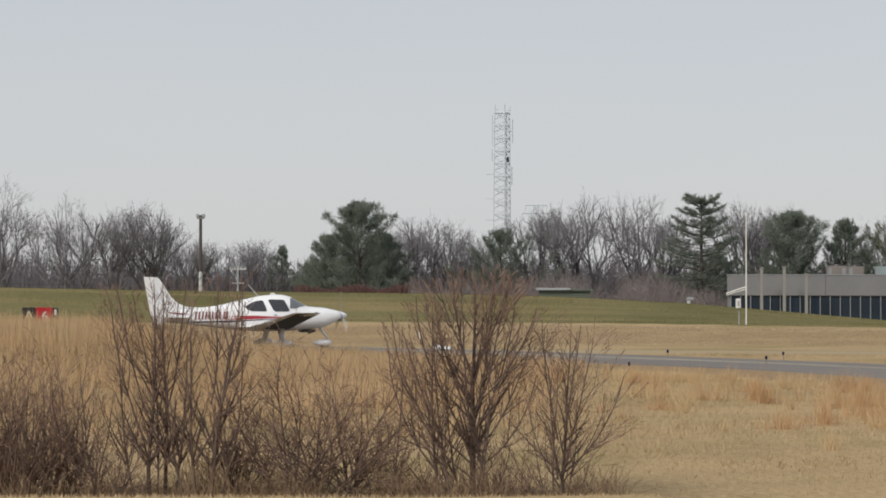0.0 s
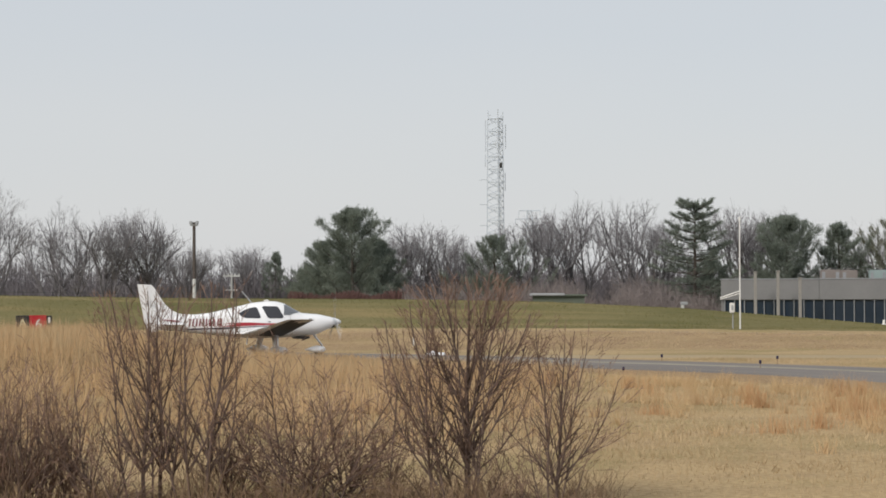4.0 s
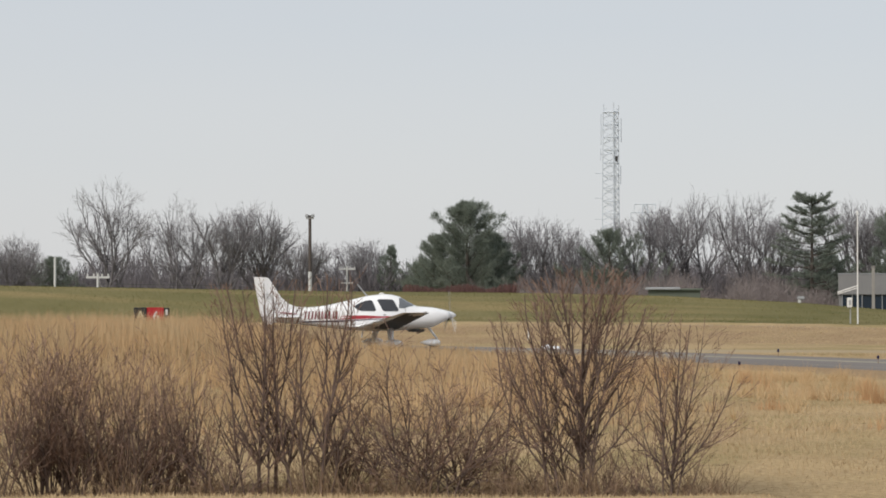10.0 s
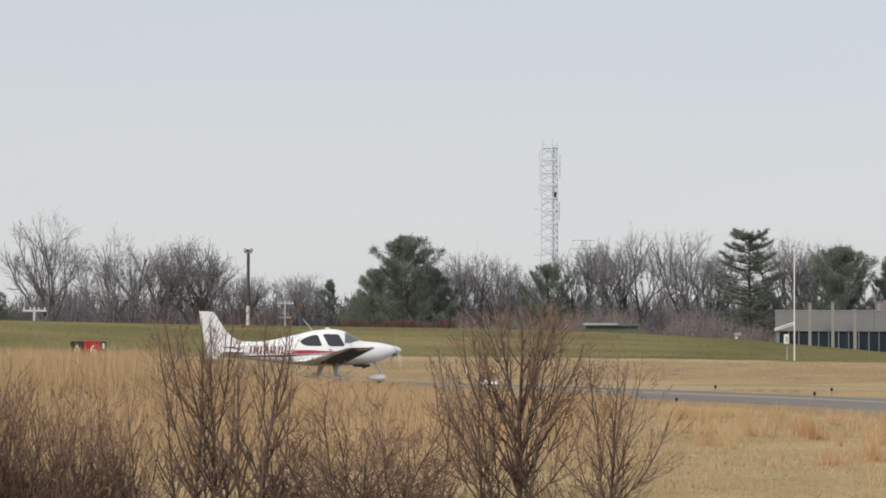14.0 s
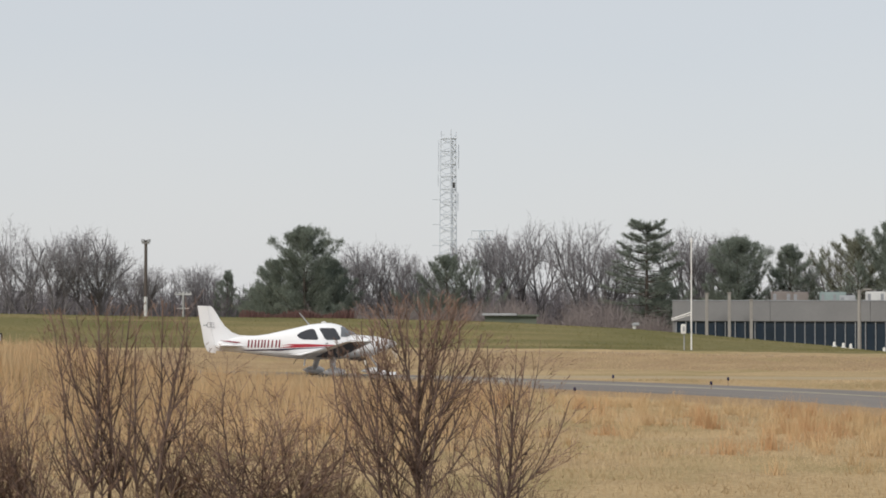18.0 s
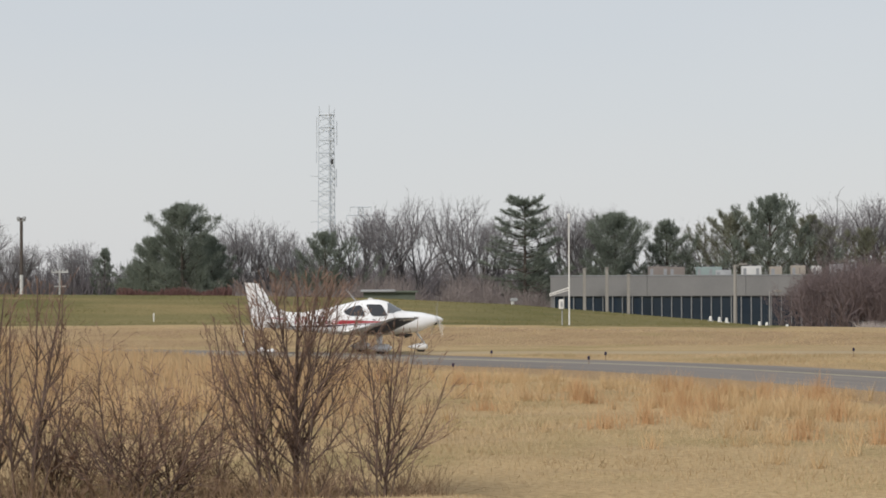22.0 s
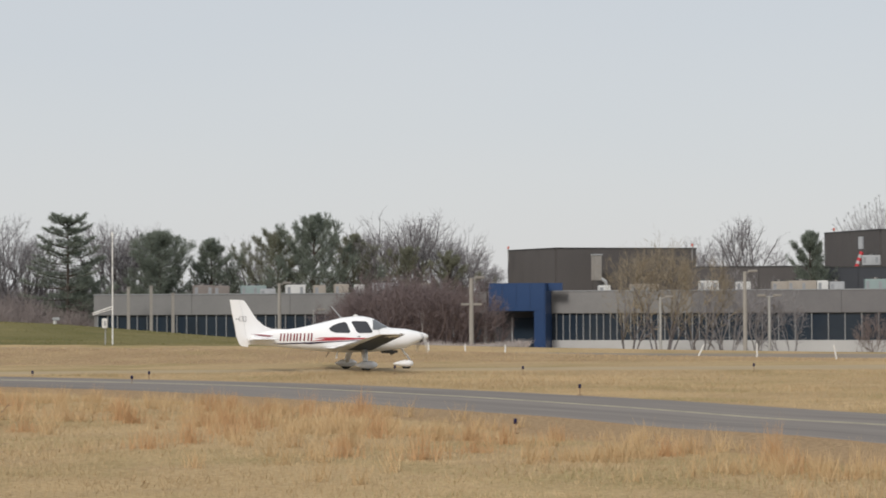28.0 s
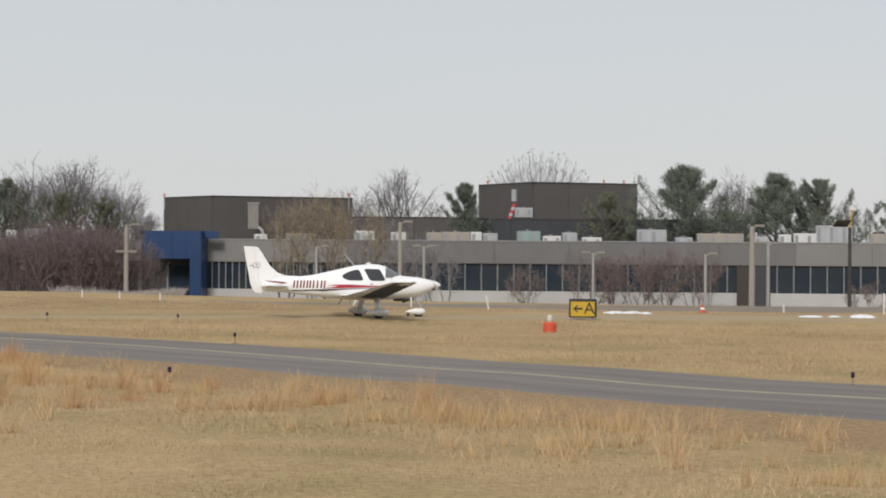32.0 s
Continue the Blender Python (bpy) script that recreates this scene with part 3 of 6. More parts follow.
    part("tyre", tyre, "rubber", leg, "black tyre")
    # aerials, beacon, step
    part("whip_aerial", tube([(AXLE - 3.55, 0, 1.97), (AXLE - 3.95, 0, 2.42)], (.03, .02), 5), "unit_grey", body, "thin whip aerial")
    part("roof_beacon", moved(lathe_x([(.10, .01), (.07, .035), (0, .045), (-.10, .02)], 10), AXLE - 2.98, 0, 2.065), "white_plastic", body, "small roof aerial")
    part("belly_aerial", tube([(AXLE - 4.05, 0, .72), (AXLE - 4.2, 0, .50)], (.02, .01), 5), "dark_metal", body, "belly aerial")
    part("boarding_step", tube([(AXLE - 3.82, -.34, .74), (AXLE - 3.88, -.40, .46)], (.03, .03), 6), "white_paint", body, "white boarding step")
    # propeller, turning about its own axis
    prop = part("propeller", lathe_x([(.04, .06), (-.04, .10), (-.08, .10)], 12), "dark_metal", ac, "three-bladed propeller with white tips")
    prop.matrix_basis = pose((AXLE - .26) * TRIM, 0, 1.245)
    for k in range(3):
        a = 180 + 120 * k
        bl = wing((.055, -.055, .10, 0), (.04, -.04, .80, 0), .035, .02, False)
        part("blade", moved(moved(bl, 0, 0, 0, 0, 65), 0, 0, 0, a + 90), "blade", prop, "grey propeller blade")
        part("blade_tip", moved(moved(wing((.04, -.04, .80, 0), (.025, -.025, .94, 0), .02, .012, False), 0, 0, 0, 0, 65), 0, 0, 0, a + 90), "white_plastic", prop, "white blade tip")
    for o in ac.children_recursive:
        if o.type == "MESH" and o is not prop and o.parent is not prop:
            o.data.transform(Matrix.Diagonal((TRIM, 1, 1, 1)))
    return ac, prop


# ---- the car ----
def build_car():
    car = thing("saloon_car", pose(0, 0, 0), "dark grey four-door saloon car driving on road", "car")
    side = [(-2.30, .28), (-2.38, .42), (-2.40, .60), (-2.35, .82), (-2.2, .93), (-1.75, .98), (-1.25, 1.0), (.0, .99), (.95, .96), (1.5, .89), (1.95, .78), (2.22, .65), (2.34, .50), (2.30, .28)]
    cab = [(-2.10, .96), (-1.35, 1.29), (-.75, 1.41), (-.25, 1.44), (.25, 1.38), (1.25, .94)]

    def loft(profile, half, inset, crown):
        """A body lofted across: full in the middle, drawn in and down towards the sides."""
        bm = bmesh.new()
        rows = []
        for f in (-1, -.985, -.93, -.8, -.5, 0, .5, .8, .93, .985, 1):
            edge = abs(f) ** 6
            rows.append([bm.verts.new((x * (1 - .045 * edge), f * half * (1 - inset * max(z - .95, 0)), z - crown * edge * max(z - .5, 0))) for x, z in profile])
        n = len(profile)
        for a, b in zip(rows, rows[1:]):
            for i in range(n):
                bm.faces.new((a[i], a[(i + 1) % n], b[(i + 1) % n], b[i]))
        bm.faces.new(rows[0])
        bm.faces.new(rows[-1][::-1])
        return bm
    body = part("body", loft(side, .9, 0, .16), "car_paint", car, "metallic grey body", True)
    cabin = part("cabin", loft(cab, .82, .45, .1), "car_paint", car, "", True)
    for s in (-1, 1):
        for pts in ([(-1.55, 1.02), (-1.22, 1.24), (-.75, 1.345), (-.46, 1.365), (-.46, 1.02)], [(-.39, 1.02), (-.39, 1.365), (-.2, 1.365), (.22, 1.31), (.85, 1.02)]):
            bm = bmesh.new()
            bm.faces.new([bm.verts.new((x, s * (.832 * (1 - .45 * max(z - .95, 0))), z)) for x, z in pts])
            part("side_window", bm, "tinted_glass", cabin, "dark side window")
        part("headlight", moved(box(-.12, .12, -.2, .2, -.07, .07, .04), 2.12, s * .66, .62), "unit_grey", body, "clear headlight")
        part("tail_light", moved(box(-.06, .06, -.2, .2, -.07, .07, .03), -2.34, s * .66, .80), "sign_red", body, "red tail light")
        part("door_mirror", moved(box(-.08, .08, -.09, .09, -.06, .06, .03), .78, s * .95, 1.03), "car_paint", body)
        for x in (-1.52, 1.18):
            bm = bmesh.new()
            bmesh.ops.create_cone(bm, cap_ends=True, segments=20, radius1=.32, radius2=.32, depth=.22, matrix=pose(0, 0, 0, 90))
            wheel = part("wheel", bm, "rubber", car, "black tyre with silver rim")
            wheel.location = (x, s * .80, .32)
            bm = bmesh.new()
            bmesh.ops.create_cone(bm, cap_ends=True, segments=16, radius1=.21, radius2=.19, depth=.03, matrix=pose(0, s * .115, 0, 90 * s))
            part("rim", bm, "rim", wheel, "dull silver rim")
    for pts, w in (([(-2.04, .985), (-1.38, 1.275)], .70), ([(1.20, .962), (.30, 1.358)], .72)):
        (x0, z0), (x1, z1) = pts
        bm = bmesh.new()
        bm.faces.new([bm.verts.new(v) for v in ((x0, -w, z0 + .012), (x0, w, z0 + .012), (x1, w * .82, z1 + .012), (x1, -w * .82, z1 + .012))])
        part("windscreen", bm, "windshield", cabin, "grey sloping windscreen")
    for s in (-1, 1):
        part("sill", box(-2.1, 2.0, s * .905 - .02, s * .905 + .02, .20, .36, .015), "rubber", body, "dark lower sill")
        part("waist_line", box(-1.9, 1.5, s * .902 - .008, s * .902 + .008, .74, .77), "dark_metal", body)
        for x in (-.42, .62):
            part("door_seam", box(x - .006, x + .006, s * .902 - .006, s * .902 + .006, .36, .96), "rubber", body)
    part("bumper", moved(box(-.06, .06, -.85, .85, -.12, .12, .05), 2.34, 0, .42), "car_paint", body)
    return car


# ---- plants ----
def aside(rng, d, turn):
    """A direction at an angle to d, on a random side of it."""
    side = d.orthogonal().normalized()
    side.rotate(Matrix.Rotation(rng.uniform(0, math.tau), 3, d))
    return (d * math.cos(turn) + side * math.sin(turn)).normalized()


def sticks(name, segments, material, parent=None, label="", sides=3, least=0.0):
    """One mesh of tapered twigs."""
    if not segments:
        return None
    a = np.array([[*p, *q] for p, q, _, _ in segments])
    r = np.array([[max(s[2], least), max(s[3], least)] for s in segments])
    d = a[:, 3:] - a[:, :3]
    d /= np.linalg.norm(d, axis=1)[:, None] + 1e-9
    ref = np.where(np.abs(d[:, 2:3]) < .9, [[0, 0, 1.]], [[1., 0, 0]])
    u = np.cross(d, ref)
    u /= np.linalg.norm(u, axis=1)[:, None] + 1e-9
    v = np.cross(d, u)
    ang = np.arange(sides)[None, :] * math.tau / sides + (np.arange(len(a)) * 2.4)[:, None]
    ring = u[:, None, :] * np.cos(ang)[:, :, None] + v[:, None, :] * np.sin(ang)[:, :, None]
    lo = a[:, None, :3] + ring * r[:, 0, None, None]
    hi = a[:, None, 3:] + ring * r[:, 1, None, None]
    verts = np.concatenate([lo, hi], 1).reshape(-1, 3)
    faces = []
    for i in range(len(segments)):
        o = i * 2 * sides
        for k in range(sides if sides > 2 else 1):
            k2 = (k + 1) % sides
            faces.append((o + k, o + k2, o + sides + k2, o + sides + k))
    return raw(name, verts.tolist(), faces, material, parent, label)


def twig(rng, p, d, length, r, out, lift, kids=2):
    """A short bent twig with a few finer ones."""
    for i in range(2):
        d = (d + Vector((rng.gauss(0, .14), rng.gauss(0, .14), rng.gauss(0, .08) + lift))).normalized()
        q = p + d * length * .5
        out.append((p, q, r * (1 - .35 * i), r * (.65 - .35 * i)))
        p = q
        for _ in range(kids if i == 0 else kids - 1):
            e = (aside(rng, d, radians(rng.uniform(22, 48))) + Vector((0, 0, lift))).normalized()
            out.append((p, p + e * length * rng.uniform(.35, .65), r * .6, r * .35))


def fork(rng, p, d, r, seg, level, most, inside, out, lift, spread=1.0, twigs=.8, ratio=.88, kids=2, bend=.042):
    """A limb that bends, sets twigs and divides again and again until it leaves the crown's outline."""
    for i in range(3):
        d = (d + Vector((rng.gauss(0, bend), rng.gauss(0, bend), rng.gauss(0, bend * .6) + lift))).normalized()
        q = p + d * seg / 3
        out.append((p, q, r * (1 - .08 * i), r * (.92 - .08 * i)))
        p = q
        if level and rng.random() < twigs:
            twig(rng, p, aside(rng, d, radians(rng.uniform(25, 52))), seg * rng.uniform(.45, .85), r * .42, out, lift, kids)
        if not inside(p):
            return
    if level >= most:
        for _ in range(2):
            twig(rng, p, aside(rng, d, radians(rng.uniform(5, 28))), seg * rng.uniform(.5, .9), r * .6, out, lift, kids)
        return
    turn = rng.uniform(8, 20) * spread
    fork(rng, p, aside(rng, d, radians(turn)), r * .78, seg * ratio * rng.uniform(.85, 1.12), level + 1, most, inside, out, lift, spread, twigs, ratio, kids, bend)
    for _ in range(1 if rng.random() < .78 else 2):
        fork(rng, p, aside(rng, d, radians(rng.uniform(22, 38) * spread)), r * rng.uniform(.52, .68), seg * ratio * rng.uniform(.75, 1.05), level + 1, most, inside, out, lift, spread, twigs, ratio, kids, bend)


def dome(rng, height, half, waist=.5):
    """Whether a point lies in an uneven dome-shaped crown."""
    k = [rng.uniform(0, math.tau) for _ in range(3)]

    def inside(q):
        a = math.atan2(q.y, q.x)
        w = half * (1 + .10 * math.sin(2 * a + k[0]) + .07 * math.sin(5 * a + k[1] + q.z))
        c = height * waist
        z = (q.z - c) / ((height - c) * (1 + .05 * math.sin(3 * a + k[2])) if q.z > c else c * 1.1)
        return (q.x * q.x + q.y * q.y) / (w * w) + z * z < 1
    return inside


def bare_tree(m, seed, height, width, label, material="bark_grey", least=.0072, stems=1, group=""):
    """A short trunk, long limbs in a fan, and a rounded haze of fine twigs."""
    rng = random.Random(seed)
    t = thing("bare_tree", m, label, "tree", group)
    segs = []
    half = height * .40 * width
    inside = dome(rng, height * .97, half, .55)
    limbs = rng.randint(5, 6) if stems == 1 else 3
    for k in range(stems):
        base = Vector(((k - (stems - 1) / 2) * half * .35, rng.uniform(-.5, .5), -.3))
        foot = base + Vector((rng.uniform(-.2, .2), 0, height * rng.uniform(.12, .2)))
        segs.append((base, foot, height * .021, height * .017))
        for j in range(limbs):
            a = math.tau * (j + rng.uniform(-.3, .3)) / limbs + k
            tilt = (.06 if j == 0 else rng.uniform(.20, .52)) * width
            d = Vector((math.cos(a) * math.sin(tilt), math.sin(a) * math.sin(tilt) * .8, math.cos(tilt))).normalized()
            fork(rng, foot - Vector((0, 0, height * rng.uniform(0, .06))), d, height * rng.uniform(.0105, .0135), height * .172, 0, 5, inside, segs, .035, .95, .8, .89)
    f = max(1, .96 * height / max(s[1].z for s in segs))
    segs = [(p * f, q * f, a, b) for p, q, a, b in segs]
    limit = height * .0026
    sticks("trunk", [s for s in segs if s[2] > limit], "bark_limb", t, "dark grey-brown trunk and limbs", 4)
    sticks("crown", [s for s in segs if s[2] <= limit], material, t, "fine bare twigs", 2, least)
    return t


def fan_tree(m, seed, height, half, label, group=""):
    """A smooth dome of many fine straight branches that spread from one low fork."""
    rng = random.Random(seed)
    t = thing("bare_tree", m, label, "tree", group)
    foot, deep = Vector((0, 0, height * .22)), height * .5
    limbs, twigs = [(Vector((0, 0, -.3)), foot, height * .02, height * .016)], []
    for k in range(230):
        a, tilt = k * 2.39996, math.acos(1 - .86 * (k + .5) / 230)
        d = Vector((math.cos(a) * math.sin(tilt), math.sin(a) * math.sin(tilt), math.cos(tilt)))
        tip = Vector((d.x * half * 1.12, d.y * half * 1.12, height - deep + deep * d.z)) * rng.uniform(.94, 1.0)
        p, r = foot, height * rng.uniform(.004, .0055)
        for j in range(1, 8):
            u = j / 7
            q = foot.lerp(tip, u) + Vector((0, 0, -.5 * math.sin(math.pi * u) * math.sin(tilt))) + Vector((rng.gauss(0, .07), rng.gauss(0, .07), rng.gauss(0, .05)))
            (limbs if j < 5 else twigs).append((p, q, r, r * .8))
            if j >= 3:
                for _ in range(4):
                    e = aside(rng, (q - p).normalized(), radians(rng.uniform(12, 34)))
                    twigs.append((q, q + e * min((tip - q).length + .25, rng.uniform(.5, 1.3)), r * .5, r * .3))
            p, r = q, r * .8
    sticks("trunk", limbs, "bark_limb", t, "dark grey-brown trunk and limbs", 4)
    sticks("crown", twigs, "bark_grey", t, "fine bare twigs", 2, .0125)
    return t


def thicket(name, m, seed, height, half, stems, label, material, least=.006, most=4, group="bushes before the building", lift=.045, spread=1.1, waist=.45, tilt=.75, kids=2, stem_material=""):
    """Many stems from one foot that fork into a rounded mass of twigs."""
    rng = random.Random(seed)
    t = thing(name, m, label, "shrub" if name == "bush" else "tree", group)
    inside = dome(rng, height, half, waist)
    crown, grown = [], []
    for k in range(stems):
        a = math.tau * (k + rng.uniform(-.3, .3)) * .618
        lean = tilt * math.sqrt((k + .3) / stems) * rng.uniform(.8, 1.1)
        d = Vector((math.cos(a) * lean, math.sin(a) * lean * .8, 1)).normalized()
        segs = []
        fork(rng, Vector((math.cos(a) * half * .12, math.sin(a) * half * .12, -.2)), d, height * rng.uniform(.007, .011), height * .24, 0, most, inside, segs, lift, spread, .9, .86, kids)
        grown.append(segs)
    f = height / float(np.percentile([s[1].z for segs in grown for s in segs], 98.5))
    for segs in grown:
        segs = [(p * f, q * f, a, b) for p, q, a, b in segs]
        sticks("stem", [s for s in segs if s[2] > height * .0045], stem_material or material, t, "", 4)
        crown += [s for s in segs if s[2] <= height * .0045]
    sticks("crown", crown, material, t, "fine bare twigs", 2, least)
    return t


def shoot(rng, out, p, d, length, r, order, angle=38, lift=.10, wander=.07, gap=.11, start=.18, keep=.5, droop=0.0, top=9.0):
    """A tapering stem that bends upwards and sets side shoots all along it."""
    n = max(3, int(length / (.11 if order > 1 else .08)))
    step, since = length / n, 0.0
    for i in range(n):
        u = i / n
        d = (d + Vector((rng.gauss(0, wander), rng.gauss(0, wander), rng.gauss(0, wander * .5) + (lift - droop * u) * step / .1))).normalized()
        q = p + d * step
        ra, rb = r * (1 - .84 * u ** 1.35), r * (1 - .84 * (u + 1 / n) ** 1.35)
        out.append((p, q, ra, rb))
        since += step
        if order > 0 and u > start:
            while since > gap:
                since -= gap * rng.uniform(.7, 1.3)
                long = length * keep * (1.08 - .75 * u) * rng.uniform(.45, 1.1)
                if long < .06:
                    continue
                shoot(rng, out, p.lerp(q, rng.random()), aside(rng, d, radians(angle * rng.uniform(.65, 1.3))), long, max(ra * rng.uniform(.48, .68), .0034), order - 1, angle, lift, wander * 1.1, gap, .2, keep * .82, droop, top)
        p = q
        if p.z > top:
            return


def bank_plant(name, m, seed, stems, label, angle=38, lift=.10, wander=.06, gap=.11, start=.18, keep=.5, droop=0.0, order=2, material="twig_red", least=.0033):
    """A shrub or sapling: stems given by foot, lean, height and thickness."""
    rng = random.Random(seed)
    t = thing(name, m, label, "shrub", "shrubs on the bank")
    crown = []
    for dx, dz, lean, h, r in stems:
        segs = []
        d = Vector((lean, rng.uniform(-.5, .5) * (abs(lean) + .12), 1)).normalized()
        shoot(rng, segs, Vector((dx, rng.uniform(-.12, .12) if dz == 0 else 0, dz if dz else -.2)), d, (h + .15) * math.hypot(1, .6 * lean), r, order if r > .008 else order - 1, angle, lift * (.25 if abs(lean) < .15 else 1), wander * (.55 if r > .015 else 1), gap, start, keep, droop, h * 1.03)
        sticks("stem", [s for s in segs if s[2] > .0055], material, t, "", 5)
        crown += [s for s in segs if s[2] <= .0055]
    sticks("crown", crown, "twig_tip", t, "fine bare twigs", 2, least)
    return t


def needle_cloud(rng, centres, size, count, verts, faces, flat=.55):
    """Small pointed sprays about the clump centres."""
    for c, k in centres:
        for _ in range(int(count * k)):
            o = Vector((rng.gauss(0, 1), rng.gauss(0, 1), rng.gauss(0, flat))) * size * k * .55
            a = rng.uniform(0, math.tau)
            d = Vector((math.cos(a), math.sin(a), rng.uniform(-.15, .9))).normalized() * size * rng.uniform(.35, .85)
            w = d.cross(Vector((rng.uniform(-1, 1), rng.uniform(-1, 1), rng.uniform(-1, 1)))).normalized() * size * rng.uniform(.04, .085)
            p, n = c + o, len(verts)
            verts.extend([tuple(p - w), tuple(p + w), tuple(p + d)])
            faces.append((n, n + 1, n + 2))


def plumes(name, axes, each, needle, wide, seed, material, parent, label, bush=.5, up=.35):
    """Needles set along many short axes (from, to, thickness), as one mesh."""
    rng = np.random.default_rng(seed)
    a = np.array([[*p, *q, w] for p, q, w in axes])
    a = np.repeat(a, each, 0)
    n = len(a)
    axis = a[:, 3:6] - a[:, :3]
    long = np.linalg.norm(axis, axis=1)[:, None] + 1e-9
    u = rng.uniform(0, 1, (n, 1))
    at = a[:, :3] + axis * u + rng.normal(0, 1, (n, 3)) * a[:, 6:7] * [1, 1, .75] * (1 - .45 * u)
    d = axis / long * .8 + rng.normal(0, bush, (n, 3)) + [0, 0, up]
    d /= np.linalg.norm(d, axis=1)[:, None]
    side = np.cross(d, rng.normal(0, 1, (n, 3)))
    side /= np.linalg.norm(side, axis=1)[:, None] + 1e-9
    side *= wide * rng.uniform(.6, 1.3, (n, 1))
    tip = at + d * needle * rng.uniform(.6, 1.25, (n, 1))
    me = bpy.data.meshes.new(name)
    me.vertices.add(3 * n)
    me.vertices.foreach_set("co", np.stack([at - side, at + side, tip], 1).reshape(-1))
    me.loops.add(3 * n)
    me.loops.foreach_set("vertex_index", np.arange(3 * n, dtype=np.int32))
    me.polygons.add(n)
    me.polygons.foreach_set("loop_start", np.arange(n, dtype=np.int32) * 3)
    me.update(calc_edges=True)
    me.materials.append(M[material])
    ob = new(name, me)
    ob.parent = parent
    return tagged(ob, label)


def pine(m, seed, height, half, label, form="dome", material="needles", bare=.10, group="", full=1.0):
    """A conifer: a tapered trunk, long limbs, and plumes of needles on their outer parts."""
    rng = random.Random(seed)
    t = thing("pine_tree", m, label, "tree", group)
    lean = rng.uniform(-.02, .02) * height
    part("trunk", tube([(0, 0, -.3), (lean * .5, 0, height * .5), (lean, 0, height * .96)], (height * .018, height * .012, height * .003), 7), "bark", t, "dark trunk")
    segs, axes = [], []
    tiers = form == "tiers"
    count = 11 * 8 if tiers else 60 if form == "dome" else 46
    lop = [rng.uniform(0, math.tau) for _ in range(2)]
    for i in range(count):
        v = max(0, (i // 8) / 10.2 + rng.uniform(-.03, .03)) if tiers else ((i + rng.random()) / count) ** 1.05
        u = bare + (.965 - bare) * v
        a = i * 2.39996 + rng.uniform(-.4, .4)
        if tiers:
            most = half * (1.02 - .66 * v ** 1.5) * rng.uniform(.4, 1.05)
            slope = rng.uniform(-.16, .10) + .36 * v
        else:
            shape = (1 - v ** 2.6) ** .8 if form == "dome" else (1 - v ** 2.0) ** .8
            most = half * (1 if form == "dome" else 1.5) * (shape * (.95 + .20 * math.sin(2 * a + lop[0]) + .14 * math.sin(8 * v + lop[1])) * (rng.uniform(.55, 1.2) if form == "dome" else rng.uniform(.5, 1.3)) + .04)
            slope = (rng.uniform(.05, .45) if form == "dome" else rng.uniform(.2, .75)) + .5 * v
        p = Vector((lean * u, 0, u * height - most * slope * .5))
        d = Vector((math.cos(a), math.sin(a), slope)).normalized()
        spine, n = [p], 5
        for k in range(n):
            d = (d + Vector((rng.gauss(0, .08), rng.gauss(0, .08), .10 if k > 1 else -.02 if tiers else .05))).normalized()
            spine.append(spine[-1] + d * most / n)
            segs.append((spine[-2], spine[-1], height * .006 * (1 - .17 * k), height * .006 * (.83 - .17 * k)))
        across = Vector((-math.sin(a), math.cos(a), 0))
        for k in range(2 if most > half * .5 else 1, n + 1):
            w = most * (.27 - .03 * k) + height * (.016 if form != "open" else .034)
            for s in (-1, 0, 1):
                if s == 0 and k < n or rng.random() > full:
                    continue
                q = spine[k]
                e = (d * rng.uniform(.5, .9) + across * s * rng.uniform(.5, 1.1) + Vector((0, 0, rng.uniform(-.05, .18) if tiers else rng.uniform(-.15, .75) if form == "dome" else rng.uniform(.2, 1.1)))).normalized()
                tip = q + e * w * rng.uniform(.8, 1.3)
                segs.append((q, tip, height * .0022, height * .001))
                axes.append((q, tip, height * (.010 if tiers else .024 if form == "dome" else .014) * rng.uniform(.7, 1.2)))
    for k in range(6):
        z = height * (.85 + .022 * k)
        tip = Vector((lean + rng.gauss(0, .05 if tiers else .02) * height, rng.gauss(0, .02) * height, z + height * .035))
        axes.append((Vector((lean, 0, z)), tip, height * .014))
    tagged(sticks("limb", segs, "bark", t, "thin limbs", 2), "thin limbs", kind="stuff")
    plumes("crown", axes, 27 if tiers else 66, height * .032, height * .0023, seed, material, t, "dark green needle sprays", .40 if tiers else .5, .15 if tiers else .3)
    return t


# ---- office building ----
def wall_frame(p, q):
    """A pose at p whose x axis runs to q and whose y axis points away from the field."""
    d = (q - p)
    return Matrix.Translation(p) @ Matrix.Rotation(math.atan2(d.y, d.x), 4, "Z"), d.length


def window_band(parent, x0, x1, z0, z1, step, y=.0):
    n = max(1, round((x1 - x0) / step))
    w = (x1 - x0) / n
    bm = box(-w / 2 + .035, w / 2 - .035, y + .10, y + .13, z0, z1)
    pane = part("pane", bm, "office_glass", parent, "dark blue glass pane")
    pane.location.x = x0 + w / 2
    bar = part("mullion", box(-.035, .035, y - .02, y + .14, z0, z1, .008), "mullion", parent, "pale metal mullion")
    bar.location.x = x0
    for k in range(1, n):
        for src, x in ((pane, x0 + (k + .5) * w), (bar, x0 + k * w)):
            o = new(src.name.split(".")[0], src.data)
            o.parent, o.location = parent, (x, 0, 0)
            if src.get("label"):
                tagged(o, src["label"])


